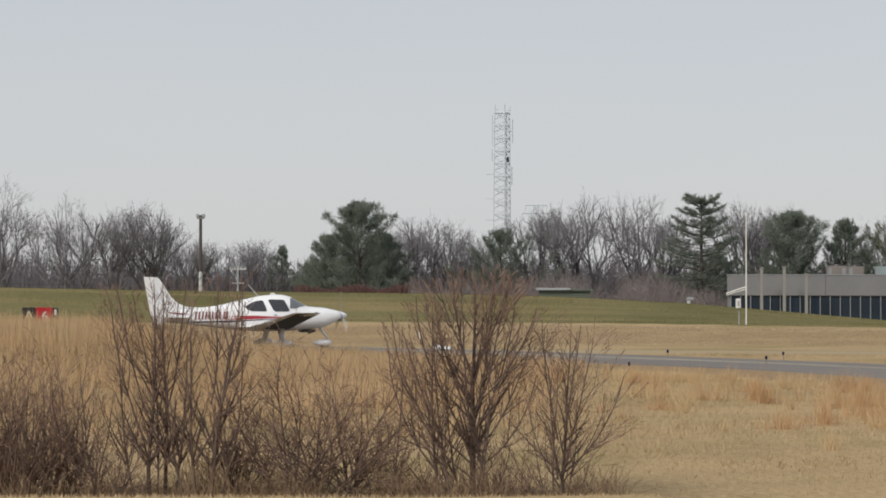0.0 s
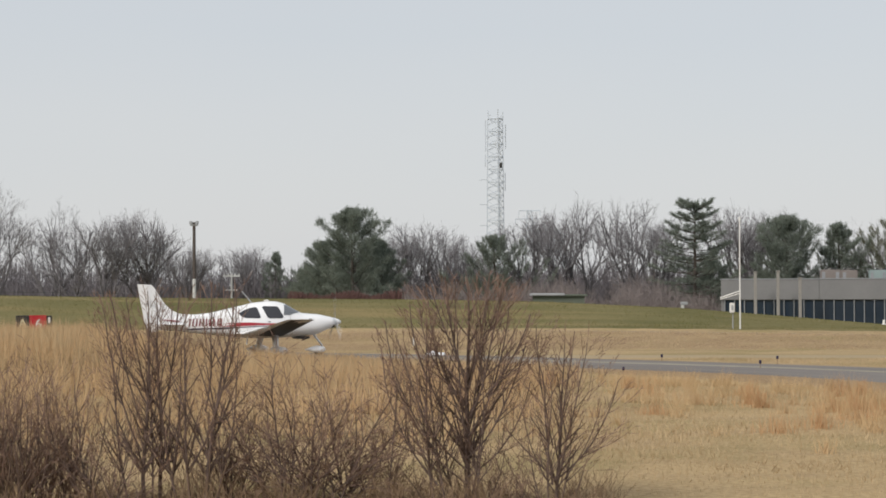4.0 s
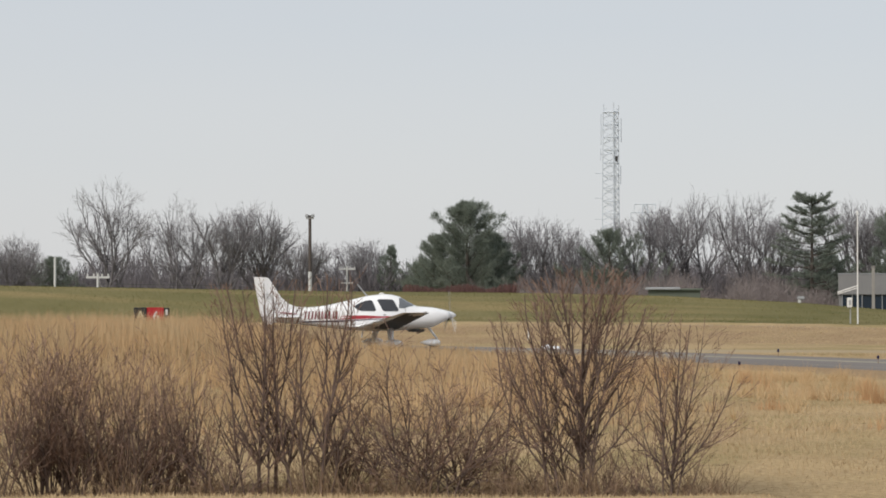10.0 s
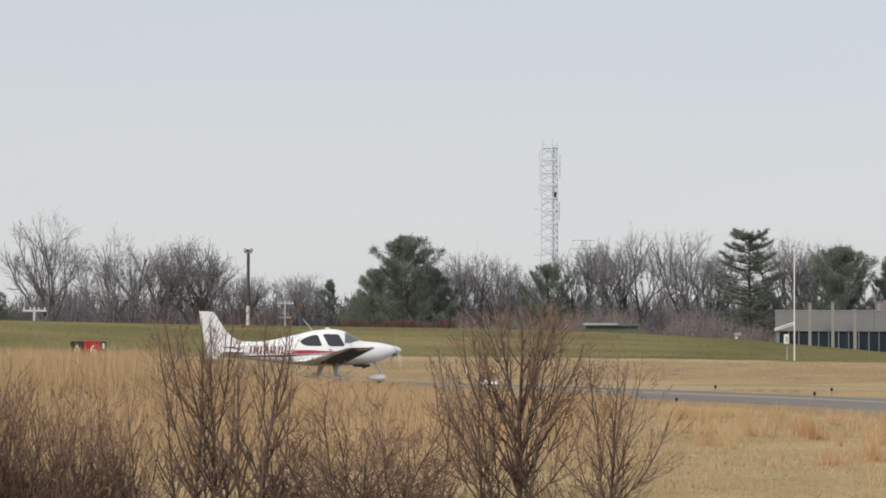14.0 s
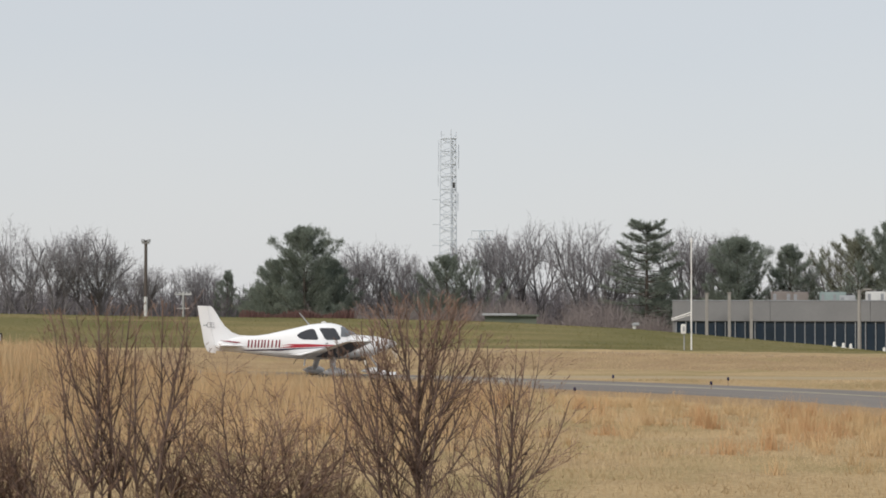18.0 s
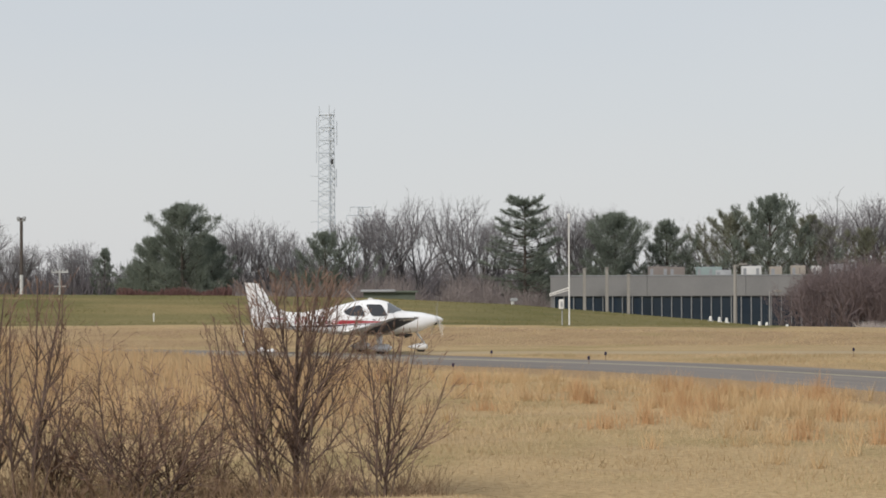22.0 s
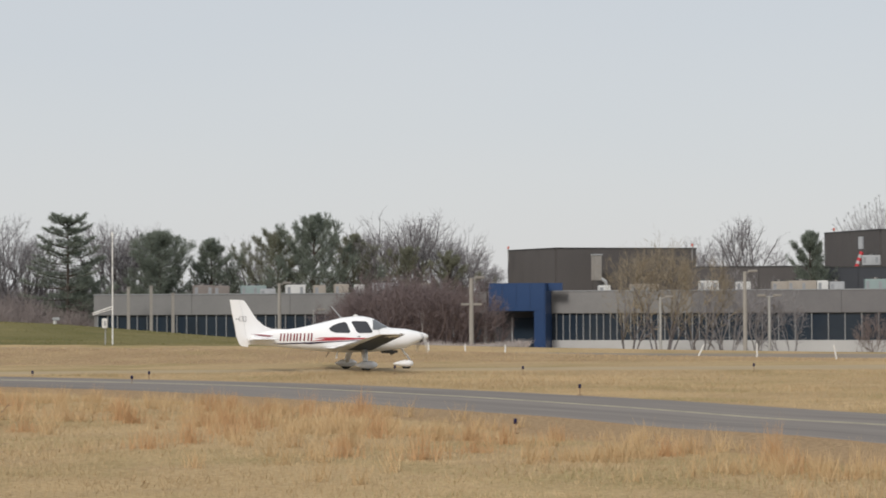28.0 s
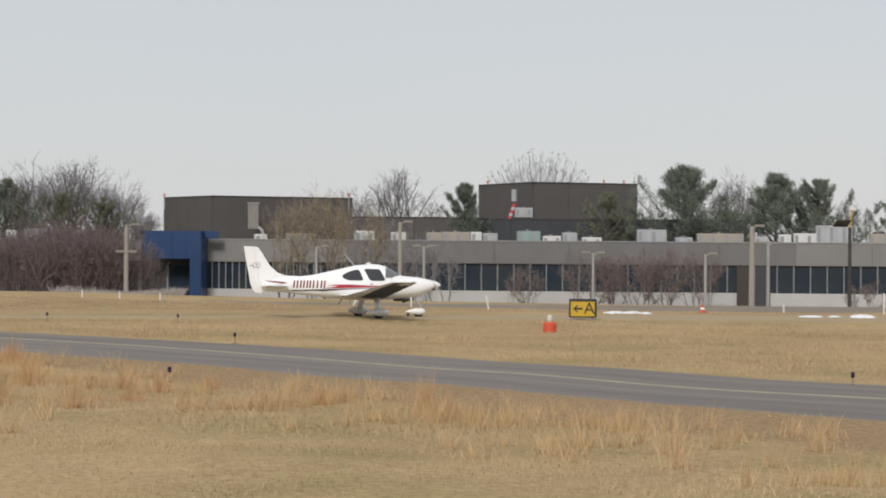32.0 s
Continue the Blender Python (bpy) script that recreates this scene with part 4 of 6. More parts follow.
def long_block(label, p, q, depth, z_base, z_sill, z_head, z_top, bands, base_mat, panels):
    m, length = wall_frame(p, q)
    b = thing("office_building", m, label, "building")
    part("base_wall", box(0, length, 0, .3, z_base - .5, z_sill, .02), base_mat, b, "low wall under windows")
    n = max(1, panels // 3)
    for k in range(n):
        part("fascia_panel", box(k * length / n + .004, (k + 1) * length / n - .004, -.12, .3, z_head, z_top, .03), "concrete_dark" if base_mat == "concrete_pale" and 2 <= k < 8 else "concrete_panel", b, "grey fascia panel")
    part("roof_edge", box(-.05, length + .05, -.16, .34, z_top, z_top + .08), "mullion", b, "thin metal roof edge")
    part("roof", box(0, length, .3, depth, z_top - .5, z_top - .35), "roof", b)
    part("end_wall", box(-.02, .28, .3, depth, z_base - .5, z_top), "concrete_panel", b)
    part("end_wall", box(length - .28, length + .02, .3, depth, z_base - .5, z_top), "concrete_panel", b)
    part("rear_wall", box(0, length, depth - .3, depth, z_base - .5, z_top), "concrete_panel", b)
    part("inner_wall", box(.3, length - .3, 2.5, 2.6, z_base, z_top - .5), "dark_clad", b)
    for x0, x1, step in bands:
        window_band(b, x0, x1, z_sill, z_head, step)
    return b


def upper_block(p, turn, width, depth, z0, z1, material, label):
    b = thing("rooftop_block", Matrix.Translation(p) @ pose(0, 0, 0, 0, 0, turn), label, "building")
    n = max(2, round(width / 3.4))
    for k in range(n):
        part("cladding_panel", box(k * width / n + .012, (k + 1) * width / n - .012, 0, .2, z0, z1, .015), material, b)
    n = max(2, round(depth / 3.4))
    for k in range(n):
        part("side_panel", box(-.1, .1, .2 + k * (depth - .2) / n + .012, .2 + (k + 1) * (depth - .2) / n - .012, z0, z1, .015), material, b)
    part("core", box(.1, width, .2, depth, z0, z1 - .05), material, b)
    part("coping", box(-.14, width + .05, -.05, depth, z1, z1 + .09), "dark_metal", b, "dark coping")
    return b


def roof_unit(p, w, d, h, material, label, turn=0, fan=True):
    u = thing("rooftop_unit", Matrix.Translation(p) @ pose(0, 0, 0, 0, 0, turn), label, "air conditioner", "rooftop units")
    body = part("casing", box(-w / 2, w / 2, -d / 2, d / 2, .12, h, .03), material, u)
    part("curb", box(-w / 2 + .06, w / 2 - .06, -d / 2 + .06, d / 2 - .06, 0, .12), "dark_metal", u)
    n = max(2, int(w / .35))
    for k in range(n):
        part("louvre", box(-w / 2 + .1 + k * (w - .2) / n, -w / 2 + .1 + (k + .72) * (w - .2) / n, -d / 2 - .012, -d / 2 + .01, .3, h - .18), material if k % 3 else "mullion", body)
    if fan:
        bm = bmesh.new()
        bmesh.ops.create_cone(bm, cap_ends=True, segments=14, radius1=min(w, d) * .36, radius2=min(w, d) * .33, depth=.14, matrix=pose(0, 0, h + .07))
        part("fan_cowl", bm, "dark_metal", body)
    return u


def lamp_post(p, h, material, label, arms=1, thick=.13, turn=0, head=True):
    t = thing("lamp_post", Matrix.Translation(p) @ pose(0, 0, 0, 0, 0, turn), label, "lamp post", "lamp posts")
    part("pole", tube([(0, 0, -.3), (0, 0, h * .5), (0, 0, h)], (thick, thick * .9, thick * .75), 8), material, t)
    part("base", box(-thick * 1.8, thick * 1.8, -thick * 1.8, thick * 1.8, -.3, .25, .03), "concrete_white", t, "concrete footing")
    if head:
        for k in range(arms):
            s = 1 if k == 0 else -1
            part("arm", tube([(0, 0, h - .12), (s * .45, 0, h - .02)], .04, 6), material, t)
            part("lamp_head", box(min(s * .30, s * .95), max(s * .30, s * .95), -.17, .17, h - .05, h + .12, .04), "pole_tan", t, "flat pale lamp head")
    return t


# ================= the place =================
build_ground()
road = ribbon("road_taxiway", taxi, [6.6, 6.8, 7.2, 7.6, 7.8, 7.8, 7.8], "asphalt", .05)
tagged(road, "grey asphalt taxiway with faded yellow centre line", "taxiway", kind="structure")
ribbon("centre_line", taxi[1:], [.17, .17], "yellow_line", .07, road, "faded yellow centre line")
far_line = [tuple(polar(a, r).xy) for a, r in ((-40, 106), (-22, 94), (-10, 88.6), (-4, 87.2), (4, 86.4), (12, 86.2), (20, 86.8), (28, 88.6), (36, 92), (48, 100))]
road2 = ribbon("road_far_taxiway", far_line, [2.8, 2.8, 2.8, 2.8, 2.8, 2.8, 3.2, 6, 9, 9], "dusty_asphalt", .035)
tagged(road2, "grey asphalt taxiway along the field", "taxiway", kind="structure")
lane = [tuple(polar(a, r).xy) for a, r in ((-50, 128), (-30, 117), (-15, 112.5), (-5, 111), (5, 110.5), (14, 111), (24, 113), (40, 120))]
road3 = ribbon("road_access", lane, [6, 6], "worn_asphalt", .03)
tagged(road3, "narrow asphalt road at the foot of the berm", "road", kind="structure")

aircraft, propeller = build_aircraft()
car = build_car()

# office building
Z0 = -2.4
left_p, left_q = polar(7.15, 186, 0), polar(16.95, 184, 0)
long_block("long grey single-storey office building with dark window band", left_p, left_q, 24, Z0, Z0 + .35, 1.36, 3.0, [(.3, (left_q - left_p).length - .3, .8)], "concrete_white", 14)
right_p, right_q = polar(18.44, 184, 0), polar(37, 181, 0)
span = (right_q - right_p).length
long_block("grey office wing with dark glass band over pale wall", right_p, right_q, 15, Z0, -.82, 1.32, 3.1, [(.3, 13.5, .55), (13.5, span - .3, 1.3)], "concrete_pale", 30)


def blue_portal():
    m, w = wall_frame(polar(17.0, 182.5, 0), polar(18.40, 181.5, 0))
    b = thing("blue_entrance", m, "blue panelled entrance portal of office building", "building entrance")
    for k in range(4):
        part("lintel_panel", box(k * w / 4 + .003, (k + 1) * w / 4 - .003, 0, .4, 1.55, 3.78, .02), "blue_panel", b)
    part("pier", box(w - .85, w, .01, .5, Z0 - .5, 1.55, .02), "blue_panel", b, "blue pier")
    part("side_wall", box(w, w + .08, .02, 6, Z0 - .5, 3.78, .02), "blue_panel", b, "darker blue return wall")
    part("return_panel", box(w + .08, w + 1.25, 1.0, 1.3, 3.16, 3.78, .02), "blue_panel", b)
    part("recess", box(0, w - .85, 2.2, 2.4, Z0 - .5, 1.55), "dark_clad", b, "dark entrance recess")
    part("ceiling_slab", box(0, w, .4, 6, 3.5, 3.7), "roof", b)
    part("door_frame", box(1.4, 1.52, 2.05, 2.2, Z0, 1.0), "mullion", b)
    part("entrance_door", box(1.56, 3.2, 2.1, 2.19, Z0, 1.0), "office_glass", b, "dark glass door")
    part("ramp_rail", tube([(.6, -1.6, Z0 + .7), (3.6, -2.0, Z0 + 1.6), (3.6, -2.0, Z0 - .2)], .05, 6), "galv", b, "sloping handrail")
    part("ramp_rail", tube([(.6, -1.6, Z0 + .2), (3.6, -2.0, Z0 + 1.1)], .04, 6), "galv", b)
    return b


blue_portal()
for az, r, h in ((8.0, 183, 3.55), (8.56, 182.6, 3.6), (9.1, 182.2, 3.05)):
    c = thing("column", Matrix.Translation(polar(az, r, 0)), "pale square concrete column before office windows", "column", "facade columns")
    part("shaft", box(-.115, .115, -.115, .115, Z0 - .5, h, .02), "pole_tan", c)
    part("cap", box(-.16, .16, -.16, .16, h, h + .10, .02), "pole_tan", c)

upper_block(polar(18.72, 208, 0), 5, 14.2, 11.5, -2.7, 7.05, "brown_clad", "dark brown windowless rooftop storey")
upper_block(polar(26.75, 208, 0), -2, 10.6, 12.5, -2.7, 8.5, "brown_clad", "dark brown windowless rooftop storey")
upper_block(polar(22.0, 205, 0), -24, 12.5, 8, -2.7, 5.2, "brown_clad", "low brown rooftop storey behind roof plant")
upper_block(polar(25.2, 204, 0), -27, 24.5, 8, -2.7, 5.1, "dark_clad", "low dark blue-grey rooftop storey")

# ---- rooftop plant ----
for az, w, top, material, label in (
        (9.85, 1.7, 3.95, "unit_brown", "brown rooftop air unit"), (11.1, 2.1, 3.9, "unit_green", "pale green rooftop air unit"), (10.3, 1.3, 3.9, "unit_brown", "brown rooftop air unit"),
        (11.45, 1.3, 3.6, "unit_grey", "grey rooftop air unit"), (12.15, 1.6, 3.95, "unit_white", "white rooftop air unit"), (12.75, 1.0, 3.9, "unit_tan", "tan rooftop air unit"), (13.3, 1.2, 4.0, "unit_tan", "tan rooftop air unit"),
        (13.75, .8, 3.95, "unit_white", "white rooftop air unit"), (14.35, 1.8, 4.1, "unit_grey", "pale grey rooftop air unit"), (15.45, 1.0, 4.05, "unit_tan", "tan rooftop air unit"),
        (19.9, 1.0, 3.65, "unit_white", "white rooftop air unit"), (20.9, 2.4, 3.75, "unit_tan", "tan rooftop duct box"), (22.5, 1.6, 4.0, "unit_white", "white and dark rooftop air unit"), (23.35, 1.2, 3.9, "unit_white", "white rooftop air unit"),
        (24.25, 1.3, 3.9, "unit_tan", "tan rooftop air unit"), (24.8, 2.3, 3.95, "unit_tan", "tan rooftop duct box"), (25.3, .9, 3.95, "unit_white", "white rooftop air unit"), (25.65, 1.2, 3.85, "unit_grey", "grey rooftop air unit"),
        (26.62, 1.9, 4.05, "unit_green", "grey-green rooftop air unit"), (27.2, 1.5, 3.65, "unit_white", "low white rooftop duct"), (27.65, 1.2, 3.95, "unit_grey", "grey rooftop air unit"), (28.2, 1.6, 3.55, "unit_white", "low white rooftop duct"),
        (29.7, 2.4, 4.25, "unit_grey", "large grey rooftop air unit"), (30.5, 1.4, 3.6, "unit_grey", "low grey rooftop unit"), (31.4, 3.8, 3.95, "unit_tan", "long tan rooftop duct box"), (33.0, 1.0, 3.9, "unit_white", "white rooftop air unit"),
        (33.5, 1.9, 4.0, "unit_white", "white rooftop air unit"), (34.2, 2.9, 4.7, "unit_grey", "large grey rooftop air handler"), (35.3, 1.5, 4.0, "unit_tan", "tan rooftop air unit"), (32.4, 1.0, 3.7, "unit_grey", "grey rooftop air unit")):
    r = 191.5 if az < 17 else 189.5
    p = polar(az, r, 2.62)
    roof_unit(p, w, 1.5, (top - 2.62) * (.88 if az < 17 else .95), material, label, -az + 4, fan=w > 1.1)

roof_unit(polar(26.5, 206, 5.19), 1.6, 1.2, 1.0, "unit_grey", "pale grey air unit on low rooftop storey", -26)
vent = thing("wall_duct", Matrix.Translation(polar(19.7, 207.6, 3.2)) @ pose(0, 0, 0, 0, 0, 5), "grey metal duct on rooftop storey wall", "duct")
part("duct_box", box(-.36, .36, -.5, .3, .9, 3.2, .04), "pole_tan", vent)
part("elbow", tube([(.2, -.3, 1.2), (.7, -.5, .8), (1.0, -.5, -.2)], .16, 8), "unit_grey", vent)
part("duct_rim", box(-.41, .41, -.55, .3, 3.2, 3.32), "unit_grey", vent)
chute = thing("striped_duct", Matrix.Translation(polar(26.05, 209.4, 4.6)), "red and white striped flexible duct on rooftop", "duct")
part("stack", tube([(.25, -1.2, 2.2), (.25, -1.2, 3.3)], .26, 10), "unit_grey", chute, "grey metal stack")
for k in range(8):
    a, b = Vector((.25, -1.3, 1.9)).lerp(Vector((-.75, -1.6, -.3)), k / 8), Vector((.25, -1.3, 1.9)).lerp(Vector((-.75, -1.6, -.3)), (k + 1) / 8)
    part("ring", tube([a, b], .2, 8), "sign_red" if k % 2 == 0 else "galv", chute)
for az, r, z in ((17.5, 216, 7.1), (22.1, 209.5, 7.1), (25.6, 218.4, 8.65), (29.0, 215, 8.65), (28.5, 214, 8.65)):
    b = thing("obstruction_light", Matrix.Translation(polar(az, r, z)), "small red obstruction light on roof corner", "warning light", "roof warning lights")
    part("stem", tube([(0, 0, -.15 if z > 8 else -1.2), (0, 0, .1)], .04, 6), "galv", b)
    part("red_lens", tube([(0, 0, .1), (0, 0, .34)], (.10, .075), 8), "orange_red", b, "red lens")


# ---- posts and lamps ----
def post_to(az, r, el):
    p = polar(az, r)
    z = ground_z(p.x, p.y)
    return Vector((p.x, p.y, z)), EYE_Z + r * math.tan(radians(el)) - z


for az, r, el, material, arms, thick, turn, label in (
        (11.75, 178, .32, "pole_tan", 1, .16, 0, "tall tan concrete lamp post before office windows"), (16.57, 152, .43, "pole_tan", 1, .17, 10, "weathered tan pole with lamp arm"),
        (21.3, 168, -.08, "galv", 1, .12, 0, "short grey lamp post"), (23.4, 166, .55, "pole_tan", 1, .17, 0, "tall tan concrete lamp post"), (24.0, 168, -.06, "galv", 2, .12, 0, "short twin-headed grey lamp post"),
        (28.25, 168, -.2, "galv", 2, .11, 0, "short twin-headed grey lamp post"), (31.05, 166, -.2, "galv", 1, .12, 0, "short grey lamp post"), (32.2, 160, .5, "pole_tan", 1, .22, 0, "thick tan concrete lamp post"),
        (32.6, 164, .08, "galv", 2, .14, 0, "twin-headed grey lamp post"), (12.6, 181, -.35, "galv", 1, .06, 0, "small lamp by office windows")):
    p, h = post_to(az, r, el)
    t = lamp_post(p, h, material, label, arms, thick, turn)
    if az == 16.57:
        part("cross_arm", box(-.75, .75, -.09, .09, h * .66, h * .66 + .16, .02), material, t)
p, h = post_to(34.6, 150, .48)
ws = thing("weather_mast", Matrix.Translation(p), "dark mast with solar panel and yellow sensor head", "mast")
part("pole", tube([(0, 0, -.3), (0, 0, h * .25), (0, 0, h)], (.14, .13, .11), 10), "dark_metal", ws)
part("solar_panel", moved(box(-.6, .5, -.03, .03, -.32, .32, .01), -.75, -.3, h + .25, 50), "tinted_glass", ws, "tilted solar panel")
part("sensor_arm", tube([(0, 0, h), (.15, 0, h + 1.2)], .05, 6), "sign_yellow", ws)
part("sensor_head", moved(box(-.25, .25, -.1, .1, -.12, .12, .04), .2, 0, h + 1.2), "white_plastic", ws)

p, h = post_to(-6.03, 200, 1.55)
lm = thing("light_mast", Matrix.Translation(p), "tall pole, pale below and dark above, with floodlights", "light mast")
part("lower_pole", tube([(0, 0, -.3), (0, 0, h * .5)], (.15, .15), 8), "unit_white", lm, "pale lower pole")
part("upper_pole", tube([(0, 0, h * .5), (0, 0, h)], (.15, .13), 8), "mast_dark", lm, "brownish upper pole")
part("lamp_bar", box(-.34, .34, -.12, .12, h - .32, h - .18, .03), "galv", lm)
for x in (-.26, .26):
    part("floodlight", box(x - .14, x + .14, -.2, .12, h - .18, h + .1, .04), "unit_grey", lm)
for az, r, el, label in ((-11.3, 165, .1, "pale utility pole with crossarms"), (-12.35, 168, .5, "pale round utility pole"), (-5.1, 230, .27, "grey twin-arm lamp standard")):
    p, h = post_to(az, r, el)
    u = thing("utility_pole", Matrix.Translation(p), label, "utility pole", "utility poles")
    part("pole", tube([(0, 0, -.3), (0, 0, h)], (.12, .09), 7), "unit_white", u)
    if az != -12.35:
        part("crossarm", box(-.85, .85, -.06, .06, h - .35, h - .2, .01), "unit_white", u)
        if r > 200:
            part("crossarm", box(-.6, .6, -.06, .06, h - 1.75, h - 1.62, .01), "unit_white", u)
        for x in (-.75, -.3, .3, .75):
            part("insulator", tube([(x, 0, h - .2), (x, 0, h - .02)], .06, 6), "unit_white", u)
for k, dz in enumerate((.15, .45)):
    a, b = polar(-12.35, 168, 2.6 - dz), polar(-11.3, 165, 2.55 - dz)
    c = thing("power_line", Matrix.Identity(4), "thin dark overhead wire", "wire", "overhead wires")
    part("wire", tube([a + (a - b) * 2, a, a.lerp(b, .5) - Vector((0, 0, .12)), b, b + (b - a) * 3], .018, 4), "dark_metal", c)

# lattice mast
def lattice(name, m, height, w0, w1, bays, legs, label, rod=.06, material="tower_metal"):
    t = thing(name, m, label, "mast")
    n = len(legs)
    ring = lambda u: [Vector((x, y, 0)) * (w0 + (w1 - w0) * u) + Vector((0, 0, height * u)) for x, y in legs]
    for k in range(n):
        part("leg", tube([ring(0)[k], ring(1)[k]], rod * 1.6, 6), material, t)
        segs = []
        for i in range(bays):
            a, b = ring(i / bays), ring((i + 1) / bays)
            segs += [(a[k], b[(k + 1) % n], rod, rod), (a[(k + 1) % n], b[k], rod * .8, rod * .8)] if i % 2 else [(a[(k + 1) % n], b[k], rod, rod), (a[k], a[(k + 1) % n], rod, rod)]
        sticks("bracing", segs, material, t, "zigzag bracing", 4)
    return t


p = polar(1.55, 380)
p.z = ground_z(p.x, p.y)
h = EYE_Z + 380 * math.tan(radians(4.12)) - p.z
tw = lattice("lattice_tower", Matrix.Translation(p), h, 1.75, 1.45, 30, [(-.95, .1), (.17, -.75), (.78, .65)], "tall pale steel lattice radio tower", .05)
part("top_frame", tube([(-1.4, .1, h), (.3, -1.1, h), (1.2, 1, h), (-1.4, .1, h)], .10, 5), "tower_metal", tw)
for x, y, z0, z1 in ((-1.75, 0, h - 5.5, h - .3), (-1.3, .1, h - .2, h + 1.4), (.3, -1.1, h - .2, h + 1.5), (1.2, .9, h - .2, h + 1.2), (1.6, .4, h - 5, h - 1), (1.5, .4, h - 12, h - 9), (-1.8, .2, h - 8, h - 6)):
    part("aerial", tube([(x, y, z0), (x, y, z1)], .07, 5), "tower_metal", tw, "thin rod aerial")
    part("bracket", tube([(x, y, (z0 + z1) / 2), (x * .6, y * .6, (z0 + z1) / 2)], .04, 4), "tower_metal", tw)
for z in (h * .44, h * .55, h * .68):
    part("side_arm", tube([(-1.4, 0, z), (-2.8, .3, z)], .045, 4), "tower_metal", tw)
part("dish_box", box(.6, 1.0, -.8, -.3, h * .74, h * .74 + .9, .05), "dark_metal", tw)
part("cable_run", tube([(.55, -.2, 0), (.5, -.2, h)], .11, 5), "tower_metal", tw)
p = polar(2.38, 520)
p.z = ground_z(p.x, p.y)
h = EYE_Z + 520 * math.tan(radians(1.82)) - p.z
py = lattice("pylon", Matrix.Translation(p), h, 2.6, .7, 12, [(-.7, -.7), (.7, -.7), (.7, .7), (-.7, .7)], "distant grey power pylon with crossarms", .07)
for z, w in ((h - .1, 2.4), (h - 2.0, 3.2)):
    part("crossarm", tube([(-w, 0, z), (w, 0, z)], .11, 5), "tower_metal", py)
    for x in (-w, w):
        part("insulator", tube([(x, 0, z), (x, 0, z - 1.2)], .07, 5), "tower_metal", py)

# pole with a box on the berm's foot
p, h = post_to(7.62, 116.5, 1.52)
st = thing("wind_mast", Matrix.Translation(p), "thin white mast with white box and slanted arm", "mast")
part("pole", tube([(0, 0, -.2), (0, 0, h)], (.042, .028), 8), "white_plastic", st)
part("short_pole", tube([(-.36, .05, -.2), (-.36, .05, 1.2)], .035, 6), "galv", st)
part("box", box(-.53, -.28, -.13, .10, .82, 1.32, .03), "white_plastic", st, "white equipment box")
part("box_door", box(-.46, -.36, -.142, -.13, .95, 1.2), "unit_grey", st)
part("slanted_arm", tube([(0, 0, 1.92), (-1.0, .1, 1.58)], .035, 6), "white_plastic", st)
part("slanted_arm", tube([(0, 0, 1.80), (-1.0, .1, 1.50)], .025, 6), "white_plastic", st)
part("tip_light", tube([(0, 0, h), (0, 0, h + .18)], (.07, .05), 8), "white_plastic", st)

# ---- signs and small airfield things ----
def glyph(char, size, material, parent, m, label):
    cu = bpy.data.curves.new("glyph", "FONT")
    cu.body, cu.size, cu.extrude, cu.align_x, cu.align_y = char, size, .006, "CENTER", "CENTER"
    tmp = bpy.data.objects.new("glyph", cu)
    scene.collection.objects.link(tmp)
    me = bpy.data.meshes.new_from_object(tmp.evaluated_get(bpy.context.evaluated_depsgraph_get()))
    bpy.data.objects.remove(tmp)
    ob = new("letter", me)
    me.materials.clear()
    me.materials.append(M[material])
    ob.parent, ob.matrix_basis = parent, m
    return tagged(ob, label)


p = polar(28.02, 86)
p.z = ground_z(p.x, p.y)
sg = thing("taxiway_sign", Matrix.Translation(p) @ pose(0, 0, 0, 0, 0, -27.95 - 4), "yellow taxiway sign with black arrow and letter A", "sign")
part("cabinet", box(-.52, .52, -.10, .10, .10, .80, .02), "sign_black", sg, "black sign cabinet")
part("face", box(-.45, .45, -.115, -.10, .15, .70), "sign_yellow", sg, "yellow sign face")
glyph("A", .62, "sign_black", sg, pose(.25, -.122, .43, 90), "black letter A")
bm = bmesh.new()
bm.faces.new([bm.verts.new((x, -.122, z)) for x, z in ((-.36, .43), (-.22, .56), (-.16, .56), (-.25, .465), (.0, .465), (.0, .395), (-.25, .395), (-.16, .30), (-.22, .30))])
part("arrow", bm, "sign_black", sg, "black arrow to the left")
for x in (-.35, .35):
    part("leg", tube([(x, 0, -.1), (x, 0, .12)], .04, 6), "galv", sg)
p = polar(-9.95, 110)
p.z = ground_z(p.x, p.y) + .05
sg = thing("runway_sign", Matrix.Translation(p) @ pose(0, 0, 0, 0, 0, 9.9 + 8), "red holding position sign beside black location panel", "sign")
part("cabinet", box(-.90, -.30, -.11, .11, .18, .92, .02), "sign_black", sg, "black location panel")
part("cabinet", box(-.28, .52, -.11, .11, .18, .92, .02), "sign_red", sg, "red mandatory panel")
part("end_panel", box(.53, .80, -.10, .10, .30, .90, .02), "sign_black", sg, "black end panel")
part("marking", box(.60, .70, -.115, -.10, .55, .82), "white_plastic", sg, "white marking")
glyph("A", .62, "sign_cream", sg, pose(-.60, -.122, .52, 90), "cream letter A")
glyph("6", .62, "white_plastic", sg, pose(.14, -.122, .50, 90), "white numeral 6")
for x in (-.6, .3):
    part("leg", tube([(x, 0, -.35), (x, 0, .2)], .04, 6), "galv", sg)
p = polar(27.2, 74.5)
p.z = ground_z(p.x, p.y)
br = thing("orange_marker", Matrix.Translation(p), "orange-red barrel marker with white cap on grass", "marker")
